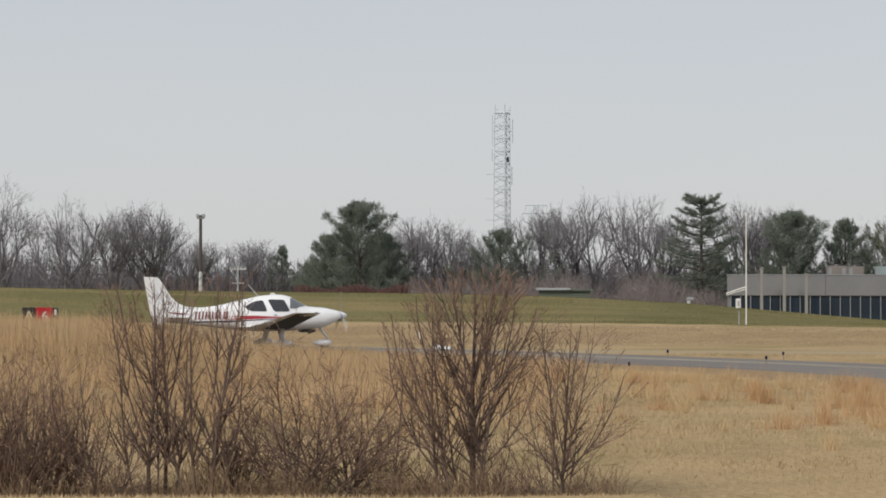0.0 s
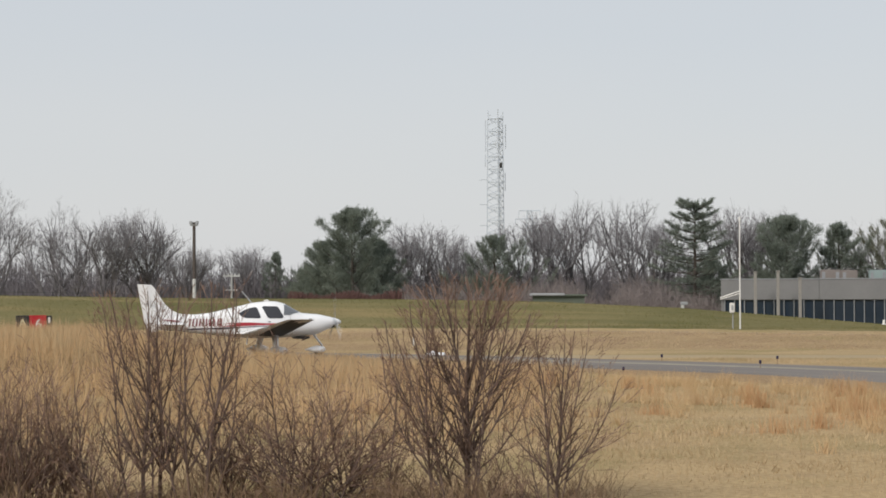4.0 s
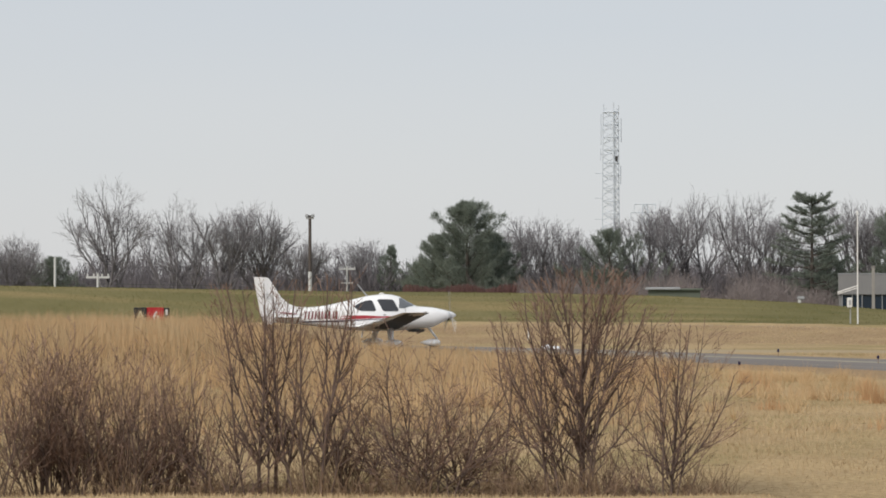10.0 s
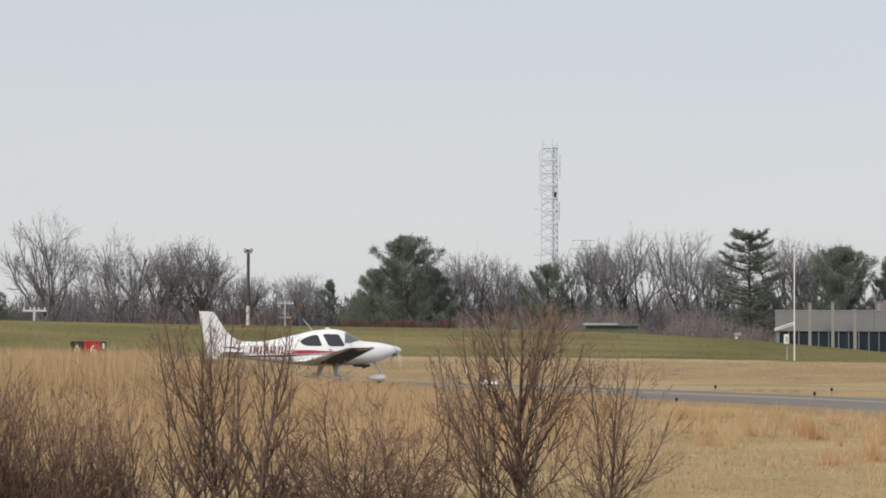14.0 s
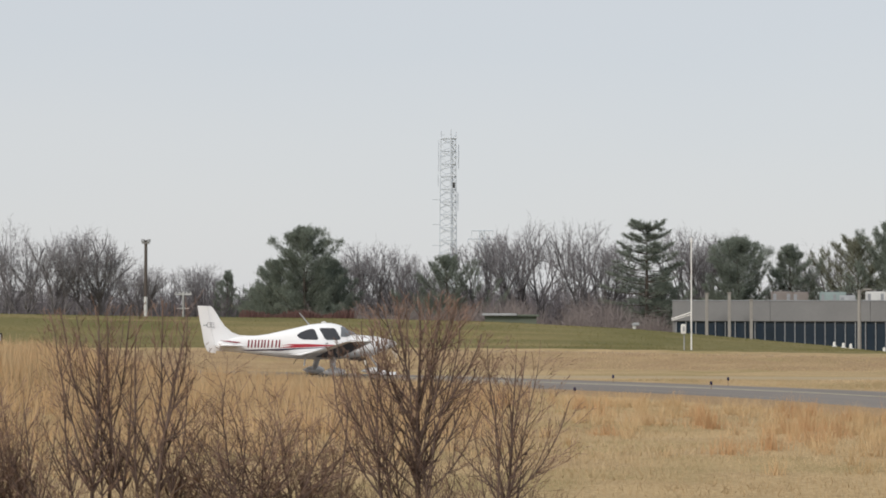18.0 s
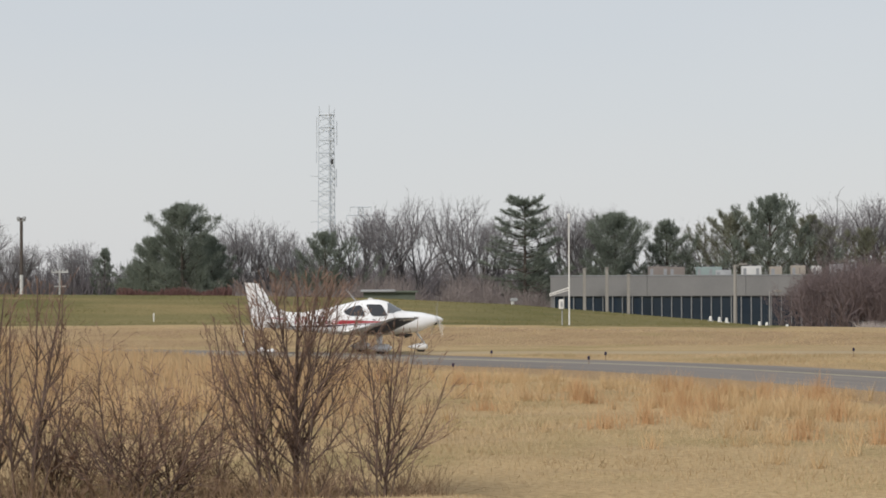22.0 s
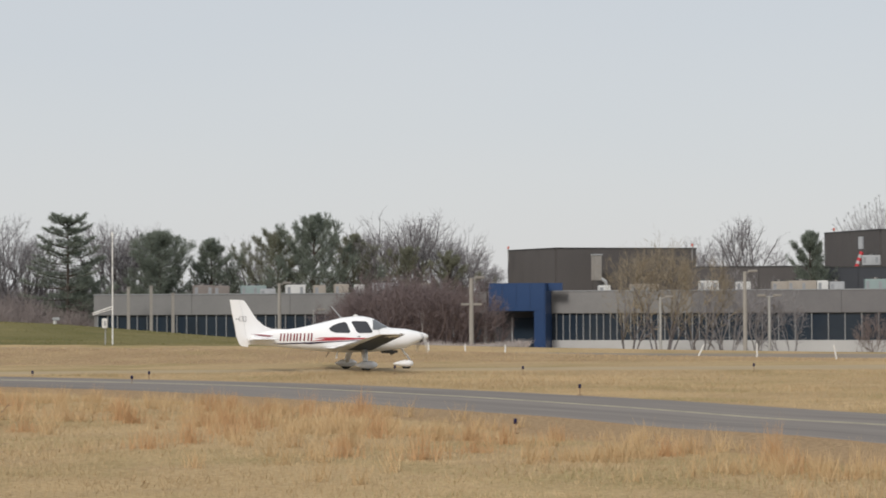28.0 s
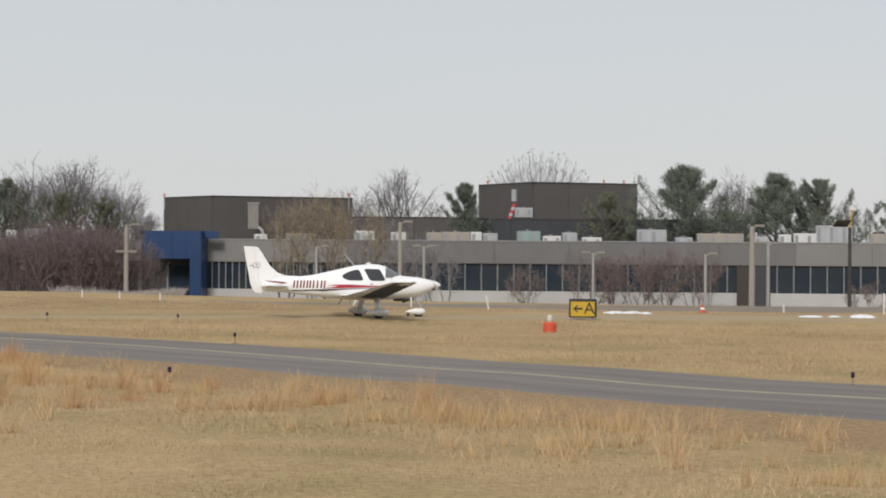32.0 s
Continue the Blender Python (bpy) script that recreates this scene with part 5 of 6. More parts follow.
part("drum", tube([(0, 0, -.05), (0, 0, .02), (0, 0, .28), (0, 0, .33)], (.20, .22, .21, .17), 16), "orange_red", br, "orange-red drum")
part("cap", tube([(0, 0, .33), (0, 0, .40), (0, 0, .52), (0, 0, .56)], (.06, .09, .085, .05), 12), "unit_white", br, "white cap")

first = None
for az, r in ((4.71, 68.6), (17.71, 47.3), (8.11, 74.3), (19.31, 64.6), (34.74, 46.8), (5.67, 80.3), (8.53, 78.6), (17.88, 81), (23.63, 83), (14.66, 82.2), (2.2, 86.2)):
    p = polar(az, r)
    m = Matrix.Translation((p.x, p.y, ground_z(p.x, p.y)))
    if first:
        copy_thing(first, m)
        continue
    first = thing("taxiway_light", m, "small blue taxiway edge light on short stake", "edge light", "taxiway edge lights")
    part("stake", tube([(0, 0, -.1), (0, 0, .22)], .012, 6), "stalk", first)
    part("lens", tube([(0, 0, .20), (0, 0, .215), (0, 0, .30), (0, 0, .315)], (.032, .042, .04, .024), 10), "light_blue", first, "dark blue lens")
    part("base_plate", tube([(0, 0, -.02), (0, 0, .02)], .07, 10), "stalk", first)

for az, r, tilt, h in ((-2.78, 119.5, 0, .42), (15.5, 110, 0, .45), (16.42, 110, 0, .42), (17.42, 110, 2, .45), (22.25, 108, 28, .6), (23.7, 108, 0, .62), (25.65, 104, -12, .62), (35.45, 106, 0, .95), (-.55, 99, 0, .5), (-3.35, 146, 0, .5), (33.0, 108, 0, .35)):
    p = polar(az, r)
    w = thing("marker_post", Matrix.Translation((p.x, p.y, ground_z(p.x, p.y))) @ pose(0, 0, 0, 0, tilt), "leaning white plastic marker post" if tilt else "white plastic marker post in grass", "post", "marker posts")
    part("stake", box(-.032, .032, -.025, .025, -.1, h, .01), "white_plastic", w)
    part("cap", box(-.026, .026, -.018, .018, h, h + .03), "white_plastic", w)
p = polar(31.0, 98)
cn = thing("orange_cone", Matrix.Translation((p.x, p.y, ground_z(p.x, p.y))), "small orange and white cone", "cone")
part("cone", tube([(0, 0, .03), (0, 0, .35)], (.13, .03), 12), "orange_red", cn)
part("foot", box(-.17, .17, -.17, .17, 0, .03), "orange_red", cn)
part("band", tube([(0, 0, .14), (0, 0, .23)], (.105, .078), 12), "white_plastic", cn, "white band")
p, h = post_to(6.2, 139, -.58)
vb = thing("vent_box", Matrix.Translation(p), "small pale utility vent on the berm", "vent")
part("pipe", tube([(0, 0, -.3), (0, 0, h)], .1, 8), "unit_white", vb)
part("hood", box(-.15, .3, -.15, .15, h, h + .2, .05), "unit_grey", vb, "grey hood")

# low shed and hedge behind the berm
m, w = wall_frame(polar(2.45, 156, 0), polar(3.75, 156, 0))
shed = thing("low_shed", m, "low dark green shed with pale roof", "shed")
part("wall", box(0, w, 0, 3, -1.6, 1.95, .02), "needles", shed, "dark green wall")
part("roof", box(-.2, w * .62, -.3, 3.3, 1.95, 2.1, .03), "unit_grey", shed, "pale metal roof")
part("roof_edge", box(w * .62, w + .2, -.2, 3.3, 1.9, 2.02, .02), "needles", shed)
rng = random.Random(77)
segs = []
for k in range(2600):
    az = rng.uniform(-3.6, -.9)
    p = polar(az, rng.uniform(148, 151))
    z = ground_z(p.x, p.y)
    top = EYE_Z + 150 * math.tan(radians(-.27 + .06 * math.sin(az * 5)))
    a = Vector((p.x, p.y, z))
    segs.append((a, Vector((p.x + rng.uniform(-.5, .5), p.y, top * rng.uniform(.75, 1.05))), .03, .02))
tagged(sticks("hedge", segs, "hedge"), "low dark red bare hedge row", "hedge", kind="stuff")


def snow_pile(az, r, length, height, seed):
    rng = random.Random(seed)
    p = polar(az, r)
    s = thing("snow_patch", Matrix.Translation((p.x, p.y, ground_z(p.x, p.y))) @ pose(0, 0, 0, 0, 0, -az), "leftover patch of melting white snow", "snow", "snow patches")
    bm = bmesh.new()
    bmesh.ops.create_icosphere(bm, subdivisions=3, radius=1)
    for v in bm.verts:
        k = 1 + .35 * noise.noise(v.co * 2.1 + Vector((seed, 0, 0)))
        v.co = Vector((v.co.x * length / 2 * k, v.co.y * .6 * k, max(v.co.z, -.1) * height * k))
    part("mound", bm, "snow", s, "", True)


for i, (az, r, l, h) in enumerate(((28.80, 95, .9, .09), (29.25, 95.3, 1.0, .08), (29.6, 95, .5, .06), (33.65, 91.5, 1.1, .10), (34.25, 92, .6, .08), (34.95, 91.5, 1.1, .15), (-.1, 90, .45, .14), (.15, 90, .3, .1))):
    snow_pile(az, r, l, h, i)


# little white markers along the end of the berm
for az in (11.14, 11.36, 11.54, 12.35, 12.53, 13.03):
    p = polar(az, 138)
    k = thing("marker_post", Matrix.Translation((p.x, p.y, ground_z(p.x, p.y))), "tiny white marker post in the berm grass", "marker post", "white berm markers")
    part("post", tube([(0, 0, -.1), (0, 0, .2), (0, 0, .3)], (.085, .085, .06), 8), "white_plastic", k)
    part("base", box(-.14, .14, -.14, .14, -.1, .05, .02), "concrete_white", k, "pale base")


# brown service door and a low evergreen bed before the right wing
d0 = (right_q - right_p).normalized()
face = right_p + d0 * (span * .723) + Vector((d0.y, -d0.x, 0)) * .16
m, w = wall_frame(face, face + d0 * 2.7)
sd = thing("service_door", m, "dark red-brown service entrance in office wall", "door")
part("leaf", box(0, 1.35, 0, .12, Z0 - .3, 1.28, .02), "door_brown", sd, "dark brown door leaf")
part("leaf", box(1.40, 2.6, .04, .12, Z0 - .3, 1.28, .02), "dark_clad", sd, "dark glazed door leaf")
part("jamb", box(1.35, 1.40, -.03, .14, Z0 - .3, 1.30), "mullion", sd, "pale metal jamb")
rng = random.Random(77)
p = polar(31.7, 168)
verts, faces = [], []
needle_cloud(rng, [(Vector((rng.uniform(-1.9, 1.9), rng.uniform(-.6, .6), rng.uniform(.05, .85))), rng.uniform(.6, 1.1)) for _ in range(110)], .35, 22, verts, faces, .5)
ev = thing("low_evergreen", Matrix.Translation((p.x, p.y, ground_z(p.x, p.y))), "low dark green evergreen bed before office wall", "shrub")
raw("foliage", verts, faces, "needles", ev)

# trees behind the berm and the building: pan, distance, height above the land there, form
def on_land(az, r, dz=0.0):
    p = polar(az, r)
    return Matrix.Translation((p.x, p.y, ground_z(p.x, p.y) + dz))


def height_to(az, r, el):
    p = polar(az, r)
    return EYE_Z + r * math.tan(radians(el)) - ground_z(p.x, p.y)


BARE = [(-15.5, 215, 1.6, 1.0, 1), (-13.3, 220, 1.0, 1.0, 1), (-11.0, 212, 2.25, 1.15, 1), (-9.2, 222, 1.85, .95, 2), (-8.1, 216, 1.95, .85, 1), (-7.2, 218, 1.8, .8, 1), (-6.2, 230, 1.0, 1.0, 1), (-4.7, 240, 1.0, 1.1, 1),
        (-.9, 226, 1.45, .9, 2), (-.1, 230, 1.4, .9, 2), (.6, 236, 1.15, .9, 1), (2.6, 222, 1.8, 1.0, 2), (3.6, 226, 1.9, 1.1, 2), (5.0, 224, 1.95, 1.0, 1), (5.7, 230, 1.8, .9, 1), (7.7, 228, 2.05, 1.0, 1), (8.3, 232, 1.8, .9, 1),
        (11.2, 240, 1.4, 1.0, 1), (14.1, 232, 1.95, 1.0, 1), (15.0, 226, 2.12, 1.1, 1), (16.0, 228, 1.75, 1.2, 1), (16.9, 240, 1.0, 1.0, 1), (22.3, 246, 1.3, 1.0, 1), (23.3, 238, 1.95, .8, 1), (24.0, 250, 1.2, 1.0, 1),
        (31.7, 250, 1.75, 1.1, 1), (34.6, 250, 1.2, 1.0, 1), (36.5, 240, 1.5, 1.0, 1)]
for i, (az, r, el, w, stems) in enumerate(BARE):
    bare_tree(on_land(az, r), 100 + i, height_to(az, r, el + .12), w, "tall bare grey deciduous tree behind the berm" if az < 12 else "bare grey deciduous tree behind the building", stems=stems, group="bare trees")
fan_tree(on_land(26.87, 240), 126, height_to(26.87, 240, 2.36), 6.2, "round-headed bare tree behind the rooftop storey", "bare trees")
PINES = [(-12.4, 225, .5, 3.2, "dome"), (-4.0, 236, .78, 1.7, "open"), (-3.2, 232, .45, 3.0, "dome"), (-2.05, 214, 1.87, 5.4, "dome"), (-2.75, 217, 1.05, 3.2, "dome"), (-1.35, 219, 1.1, 3.0, "dome"), (1.5, 218, 1.17, 3.8, "open"), (6.5, 214, 2.04, 5.4, "tiers"),
         (6.9, 220, .55, 3.8, "dome"), (8.8, 214, 1.62, 4.8, "dome"), (10.05, 218, 1.42, 2.8, "open"), (11.7, 222, 1.6, 4.6, "open"), (12.6, 218, 1.97, 5.2, "open"), (13.6, 226, 1.5, 4.2, "open"), (15.0, 221, 1.2, 3.4, "open"), (16.0, 222, 1.1, 3.0, "open"),
         (25.05, 200, 1.5, 2.5, "open"), (28.6, 201, 1.3, 3.4, "open"), (30.5, 200.5, 1.98, 6.4, "dome"), (32.8, 200.5, 1.78, 5.4, "dome"), (33.8, 201, 1.62, 3.8, "open"), (35.8, 226, 1.2, 3.6, "open"), (29.0, 236, .8, 3.4, "dome"), (31.6, 240, .9, 3.4, "dome")]
for i, (az, r, el, half, form) in enumerate(PINES):
    pine(on_land(az, r), 300 + i, height_to(az, r, el), half, "dark layered conifer with spreading tiers" if form == "tiers" else "dark green shaggy pine tree", form, "needles_grey" if az in (11.7, 13.6, 15.0, 16.0, 28.6) else "needles", .12, "conifers", .4 if az in (-4.0, 15.0, 16.0, 28.6) else .75 if az in (30.5, 32.8) else .8 if form != "dome" else 1.0)

# low brown woods behind everything: uncountable thin saplings
rng = random.Random(5)
for near, count, material, label in ((0, 17000, "woods", "low dense grey-brown bare winter woodland"), (1, 5200, "brush", "reddish-brown bare brush at the edge of the woodland")):
    segs = []
    for k in range(count):
        az = rng.uniform(-2, 7) if near else rng.uniform(-18, 41)
        r = rng.uniform(196, 216) if near else rng.uniform(232, 290)
        p = polar(az, r)
        z = ground_z(p.x, p.y)
        h = (2.9 + 3.4 * noise.noise(Vector((az * 1.1, r * .09, 3)))) * rng.uniform(.45, 1.2) if near else (5.6 + 2.0 * noise.noise(Vector((az * .7, r * .02, 0)))) * rng.uniform(.6, 1.2) * (.72 if az > 17 else 1)
        a, b = Vector((p.x, p.y, z)), Vector((p.x + rng.uniform(-.8, .8), p.y + rng.uniform(-.8, .8), z + h))
        segs.append((a, b, .028 if near else .055, .012 if near else .018))
        for _ in range(15 if near else 8):
            c = a.lerp(b, rng.uniform(.25, .9))
            segs.append((c, c + Vector((rng.uniform(-.8, .8), rng.uniform(-.5, .5), rng.uniform(-.1 if near else .3, .9 if near else 1.5))), .012 if near else .026, .008 if near else .014))
    tagged(sticks("woodland", segs, material, sides=2), label, "woods", kind="stuff")

# bushes before the building
for i, (az, r, el, half, stems) in enumerate(((13.5, 170, .1, 1.5, 9), (14.2, 168, .40, 2.1, 13), (15.0, 169, .52, 2.3, 14), (15.75, 167, .45, 2.1, 13), (16.35, 171, .15, 1.5, 9), (14.6, 172, .40, 2.2, 12), (15.4, 172, .46, 2.2, 12), (13.1, 173, -.2, 1.4, 8), (13.9, 166, .15, 1.8, 11), (14.7, 164, .25, 1.9, 11), (15.5, 164, .25, 1.9, 11), (16.45, 168, .32, 1.9, 12), (16.95, 171, -.05, 1.5, 9), (16.0, 164, .2, 1.9, 11))):
    thicket("bush", on_land(az, r), 500 + i, height_to(az, r, el), half, stems, "dense purple-brown bare bush before office building", "twig_purple", .0062, 4, lift=.03, kids=3)
for i, (az, r, el, half, stems, material) in enumerate(((22.9, 172, .55, 1.9, 7, "bark_grey"), (23.7, 172, .4, 1.9, 7, "bark_grey"), (24.4, 173, .0, 1.7, 6, "bark_grey"), (26.6, 173, -.55, 1.5, 8, "twig_pale"), (28.1, 173, -.2, 1.8, 9, "twig_pale"), (28.7, 174, -.2, 1.7, 9, "twig_pale"), (29.4, 173, -.15, 1.8, 10, "twig_pale"), (30.1, 173, -.1, 1.8, 10, "twig_pale"), (30.9, 173, -.15, 1.7, 9, "twig_pale"), (35.0, 174, -.9, 1.2, 6, "twig_pale"))):
    thicket("bush", on_land(az, r), 520 + i, height_to(az, r, el), half, stems, "spreading bare multi-stemmed bush before office windows", material, .0065, 4, lift=.045, tilt=.9)
for az, el, half, stems, seed in ((20.5, 1.05, 2.3, 5, 61), (21.35, 1.28, 2.5, 6, 62), (22.25, .95, 2.3, 5, 63)):
    thicket("willow_tree", on_land(az, 171), seed, height_to(az, 171, el), half, stems, "yellowish bare willow before office building", "willow", .0048, 5, lift=.05, tilt=.55, waist=.6, stem_material="bark_limb")


# shrubs on the bank: foot along the row, foot height, lean, height, thickness of each stem
def fan_of(seed, n, wide, lean, low, high, thick):
    rng = random.Random(seed)
    return [(rng.uniform(-wide, wide), 0, lean * (2 * (k + rng.uniform(.2, .8)) / n - 1), rng.uniform(low, high), thick * rng.uniform(.6, 1.2)) for k in range(n)]


SHRUB, SAPLING = "leafless reddish-brown multi-stemmed shrub on the grass bank", "slender leafless brown sapling on the grass bank"
bush = dict(angle=30, lift=.03, wander=.055, gap=.095, keep=.46)
wild = dict(angle=44, lift=.022, wander=.10, gap=.105, keep=.52, droop=.02)
neat = dict(angle=38, lift=.075, wander=.04, gap=.10, keep=.46)
sparse = dict(angle=34, lift=.03, wander=.07, gap=.12, keep=.44)
upright = dict(angle=34, lift=.085, wander=.035, gap=.105, keep=.42)
for name, az, r, seed, stems, label, form in (
        ("shrub", -17.0, 28.5, 27, fan_of(27, 9, .25, .5, 1.7, 2.2, .012), SHRUB, bush),
        ("shrub", -14.3, 29.0, 11, fan_of(11, 13, .3, .5, 1.6, 2.1, .012), SHRUB, bush),
        ("shrub", -12.25, 29.4, 12, fan_of(12, 30, .3, .42, 1.7, 2.3, .013), SHRUB, bush),
        ("shrub", -11.3, 29.6, 31, fan_of(31, 17, .3, .4, 1.3, 2.0, .012), SHRUB, bush),
        ("shrub", -10.65, 29.2, 13, fan_of(13, 19, .34, .33, 1.4, 2.1, .013), SHRUB, sparse),
        ("shrub", -9.75, 29.3, 14, fan_of(14, 17, .32, .28, 1.1, 1.8, .015) + [(.05, 0, -.05, 2.35, .012), (-.1, 0, .05, 2.0, .012)], SHRUB, sparse),
        ("shrub", -9.15, 29.6, 32, fan_of(32, 14, .32, .3, 1.2, 1.9, .013), SHRUB, sparse),
        ("shrub", -8.4, 29.1, 15, [(0, 0, -.42, 1.85, .017), (.1, 0, -.15, 1.6, .012), (-.2, 0, -.5, 1.4, .012), (.15, 0, .3, 1.5, .011), (.2, 0, .1, 1.4, .011), (-.1, 0, -.1, 1.7, .012), (0, 0, .5, 1.2, .010)], SHRUB, wild),
        ("sapling", -7.3, 29.2, 17, [(0, 0, -.03, 2.8, .030), (-.13, 0, -.34, 2.4, .018), (.09, 0, .05, 2.4, .015), (-.02, .7, -.62, 2.4, .013), (-.02, 1.1, -.45, 2.6, .012), (.04, .8, .3, 2.4, .011)], SAPLING, upright),
        ("sapling", -6.93, 29.5, 18, [(0, 0, .05, 2.8, .028), (.1, 0, .20, 2.4, .016), (-.03, 1.0, -.3, 2.5, .011), (.03, 1.1, .32, 2.6, .012)], SAPLING, upright),
        ("sapling", -6.0, 29.1, 19, [(.10, 0, .06, 2.9, .029), (-.16, 0, -.34, 2.5, .020), (-.05, 0, -.12, 2.7, .021), (.14, .9, .42, 2.5, .013), (.12, 1.2, .34, 2.7, .012), (.2, 0, .22, 2.4, .015)], SAPLING, upright),
        ("shrub", -4.9, 29.6, 36, fan_of(36, 14, .25, .6, .9, 1.6, .011), SHRUB, wild),
        ("shrub", -3.85, 29.3, 20, [(0, 0, -.85, 1.8, .020), (.02, 0, -.12, 2.2, .017), (.08, 0, .65, 1.75, .017), (-.08, 0, -.45, 1.8, .015), (.12, 0, 1.1, 1.3, .013), (-.1, 0, -1.2, 1.2, .012), (.05, 0, .3, 1.8, .013)], SHRUB, wild),
        ("shrub", -2.85, 29.2, 21, fan_of(21, 14, .25, 1.0, 1.2, 1.9, .015), SHRUB, wild),
        ("shrub", -2.2, 29.4, 33, fan_of(33, 12, .2, .7, 1.2, 1.85, .014), SHRUB, wild),
        ("sapling", -1.29, 29.4, 22, [(0, 0, -.02, 2.25, .013)], SAPLING, dict(neat, keep=.36)),
        ("sapling", .1, 29.2, 34, [(-.04, 0, -.20, 2.5, .022), (.08, 0, -.10, 2.45, .018), (-.02, .25, -1.0, 1.9, .014), (-.06, .7, -.8, 2.2, .012)], SAPLING, neat),
        ("shrub", .78, 29.3, 23, [(0, 0, 0, 2.95, .044), (.06, 0, .30, 2.3, .014), (-.07, 0, -.38, 2.2, .014), (.1, 0, .7, 1.2, .010), (-.12, 0, -.8, 1.2, .010), (.02, 0, .1, 2.6, .015)] + [(0, z, x, h, t) for z, x, h, t in ((.28, -1.9, 1.6, .012), (.35, 1.8, 1.5, .012), (.45, -1.4, 2.0, .013), (.6, 1.3, 2.0, .013), (.85, .85, 2.5, .014), (.7, -.95, 2.45, .014), (1.05, .5, 2.75, .014), (.95, -.5, 2.75, .014), (1.15, 1.0, 2.35, .012), (1.25, -1.0, 2.45, .012), (1.4, .35, 2.85, .013), (1.5, -.3, 2.85, .013), (.8, .2, 2.8, .013), (.6, -.2, 2.8, .014), (1.6, .7, 2.7, .011), (1.65, -.65, 2.7, .011))], "tall leafless round-headed shrub on the grass bank", dict(neat, keep=.39)),
        ("sapling", 2.98, 29.1, 24, [(0, 0, .02, 2.25, .026), (0, .35, 1.5, 1.5, .012), (.03, .3, .14, 2.15, .013), (-.03, .3, -.14, 2.15, .013), (-.08, 0, -.45, 1.4, .010), (.02, .7, .25, 2.1, .011), (-.02, .8, -.22, 2.15, .011), (.08, 0, .5, .9, .009), (-.05, 0, -.2, 1.9, .014), (.05, 0, .22, 1.8, .013), (.0, .2, -.7, 1.3, .010), (.02, .25, .8, 1.3, .010)], SAPLING, neat),
        ("shrub", 2.3, 29.8, 37, fan_of(37, 11, .5, .5, .6, 1.2, .009), "low reddish twiggy shrub at the foot of taller ones", wild),
        ("shrub", 1.9, 29.6, 25, fan_of(25, 14, .5, .35, .5, .95, .008), "low reddish twiggy shrub at the foot of taller ones", bush),
        ("shrub", 1.3, 29.1, 35, fan_of(35, 10, .4, .4, .5, .9, .008), "low reddish twiggy shrub at the foot of taller ones", bush),
        ("shrub", -.45, 29.7, 26, fan_of(26, 14, .4, .7, .6, 1.2, .009), SHRUB, wild),
        ("shrub", -5.3, 29.8, 28, fan_of(28, 8, .25, .6, .7, 1.2, .009), SHRUB, wild),
        ("shrub", -7.9, 28.8, 29, fan_of(29, 8, .25, .5, .7, 1.2, .009), SHRUB, wild)):
    bank_plant(name, on_land(az, r), seed, stems, label, **form)


# dry stalks and litter between the shrubs
rng = random.Random(9)
segs = []
for k in range(5200):
    az = rng.uniform(-19, 4.6)
    p = polar(az, rng.uniform(28.3, 30.6))
    a = Vector((p.x, p.y, ground_z(p.x, p.y) - .05))
    b = a + Vector((rng.gauss(0, .22), rng.gauss(0, .22), rng.uniform(.15, .7) * (.7 + .5 * math.sin(az * 1.9) * math.sin(az * .7))))
    segs.append((a, a.lerp(b, .6) + Vector((rng.uniform(-.06, .06), 0, 0)), .0035, .003))
    segs.append((segs[-1][1], b, .003, .002))
tagged(sticks("undergrowth", segs, "stalk", sides=2), "low tangle of dry brown stalks between shrubs", "undergrowth", kind="stuff")


def blades(name, n, place, height, width, material, label, seed, lean=.45, bent=True):
    """Many thin grass blades as one mesh; place(rng, n) gives x, y and a scale."""
    rng = np.random.default_rng(seed)
    x, y, k = place(rng, n)
    n = len(x)
    z = land(x, y)
    h = height * k * rng.uniform(.55, 1.2, n)
    a, t = rng.uniform(0, math.tau, n), rng.uniform(0, math.tau, n)
    w = width * rng.uniform(.6, 1.3, n)
    le = lean * h * rng.uniform(.2, 1, n)
    dx, dy = np.cos(a) * w, np.sin(a) * w
    tx, ty = np.cos(t) * le, np.sin(t) * le
    base = np.stack([x, y, z], -1)
    side = np.stack([dx, dy, np.zeros(n)], -1)
    tip = base + np.stack([tx, ty, h], -1)
    verts = np.stack([base - side + [0, 0, -.03], base + side + [0, 0, -.03], tip], 1).reshape(-1, 3)
    me = bpy.data.meshes.new(name)
    me.vertices.add(3 * n)
    me.vertices.foreach_set("co", verts.reshape(-1))
    me.loops.add(3 * n)
    me.loops.foreach_set("vertex_index", np.arange(3 * n, dtype=np.int32))
    me.polygons.add(n)
    me.polygons.foreach_set("loop_start", np.arange(n, dtype=np.int32) * 3)
    me.update(calc_edges=True)
    me.materials.append(M[material])
    return tagged(new(name, me), label, "grass", kind="stuff")


def clear_of_taxiway(x, y, gap):
    return taxi_gap(x, y) > gap


def wedge(rng, n, a0, a1, r0, r1, power=1.0):
    az = np.radians(rng.uniform(a0, a1, n))
    r = np.sqrt(rng.uniform(0, 1, n) ** power * (r1 ** 2 - r0 ** 2) + r0 ** 2)
    return r * np.sin(az), r * np.cos(az)


def patchy(x, y, f):
    return np.sin(x * f + 1.7 * np.sin(y * f * .7)) * np.cos(y * f * .9 + np.sin(x * f * .6)) * .5 + .5


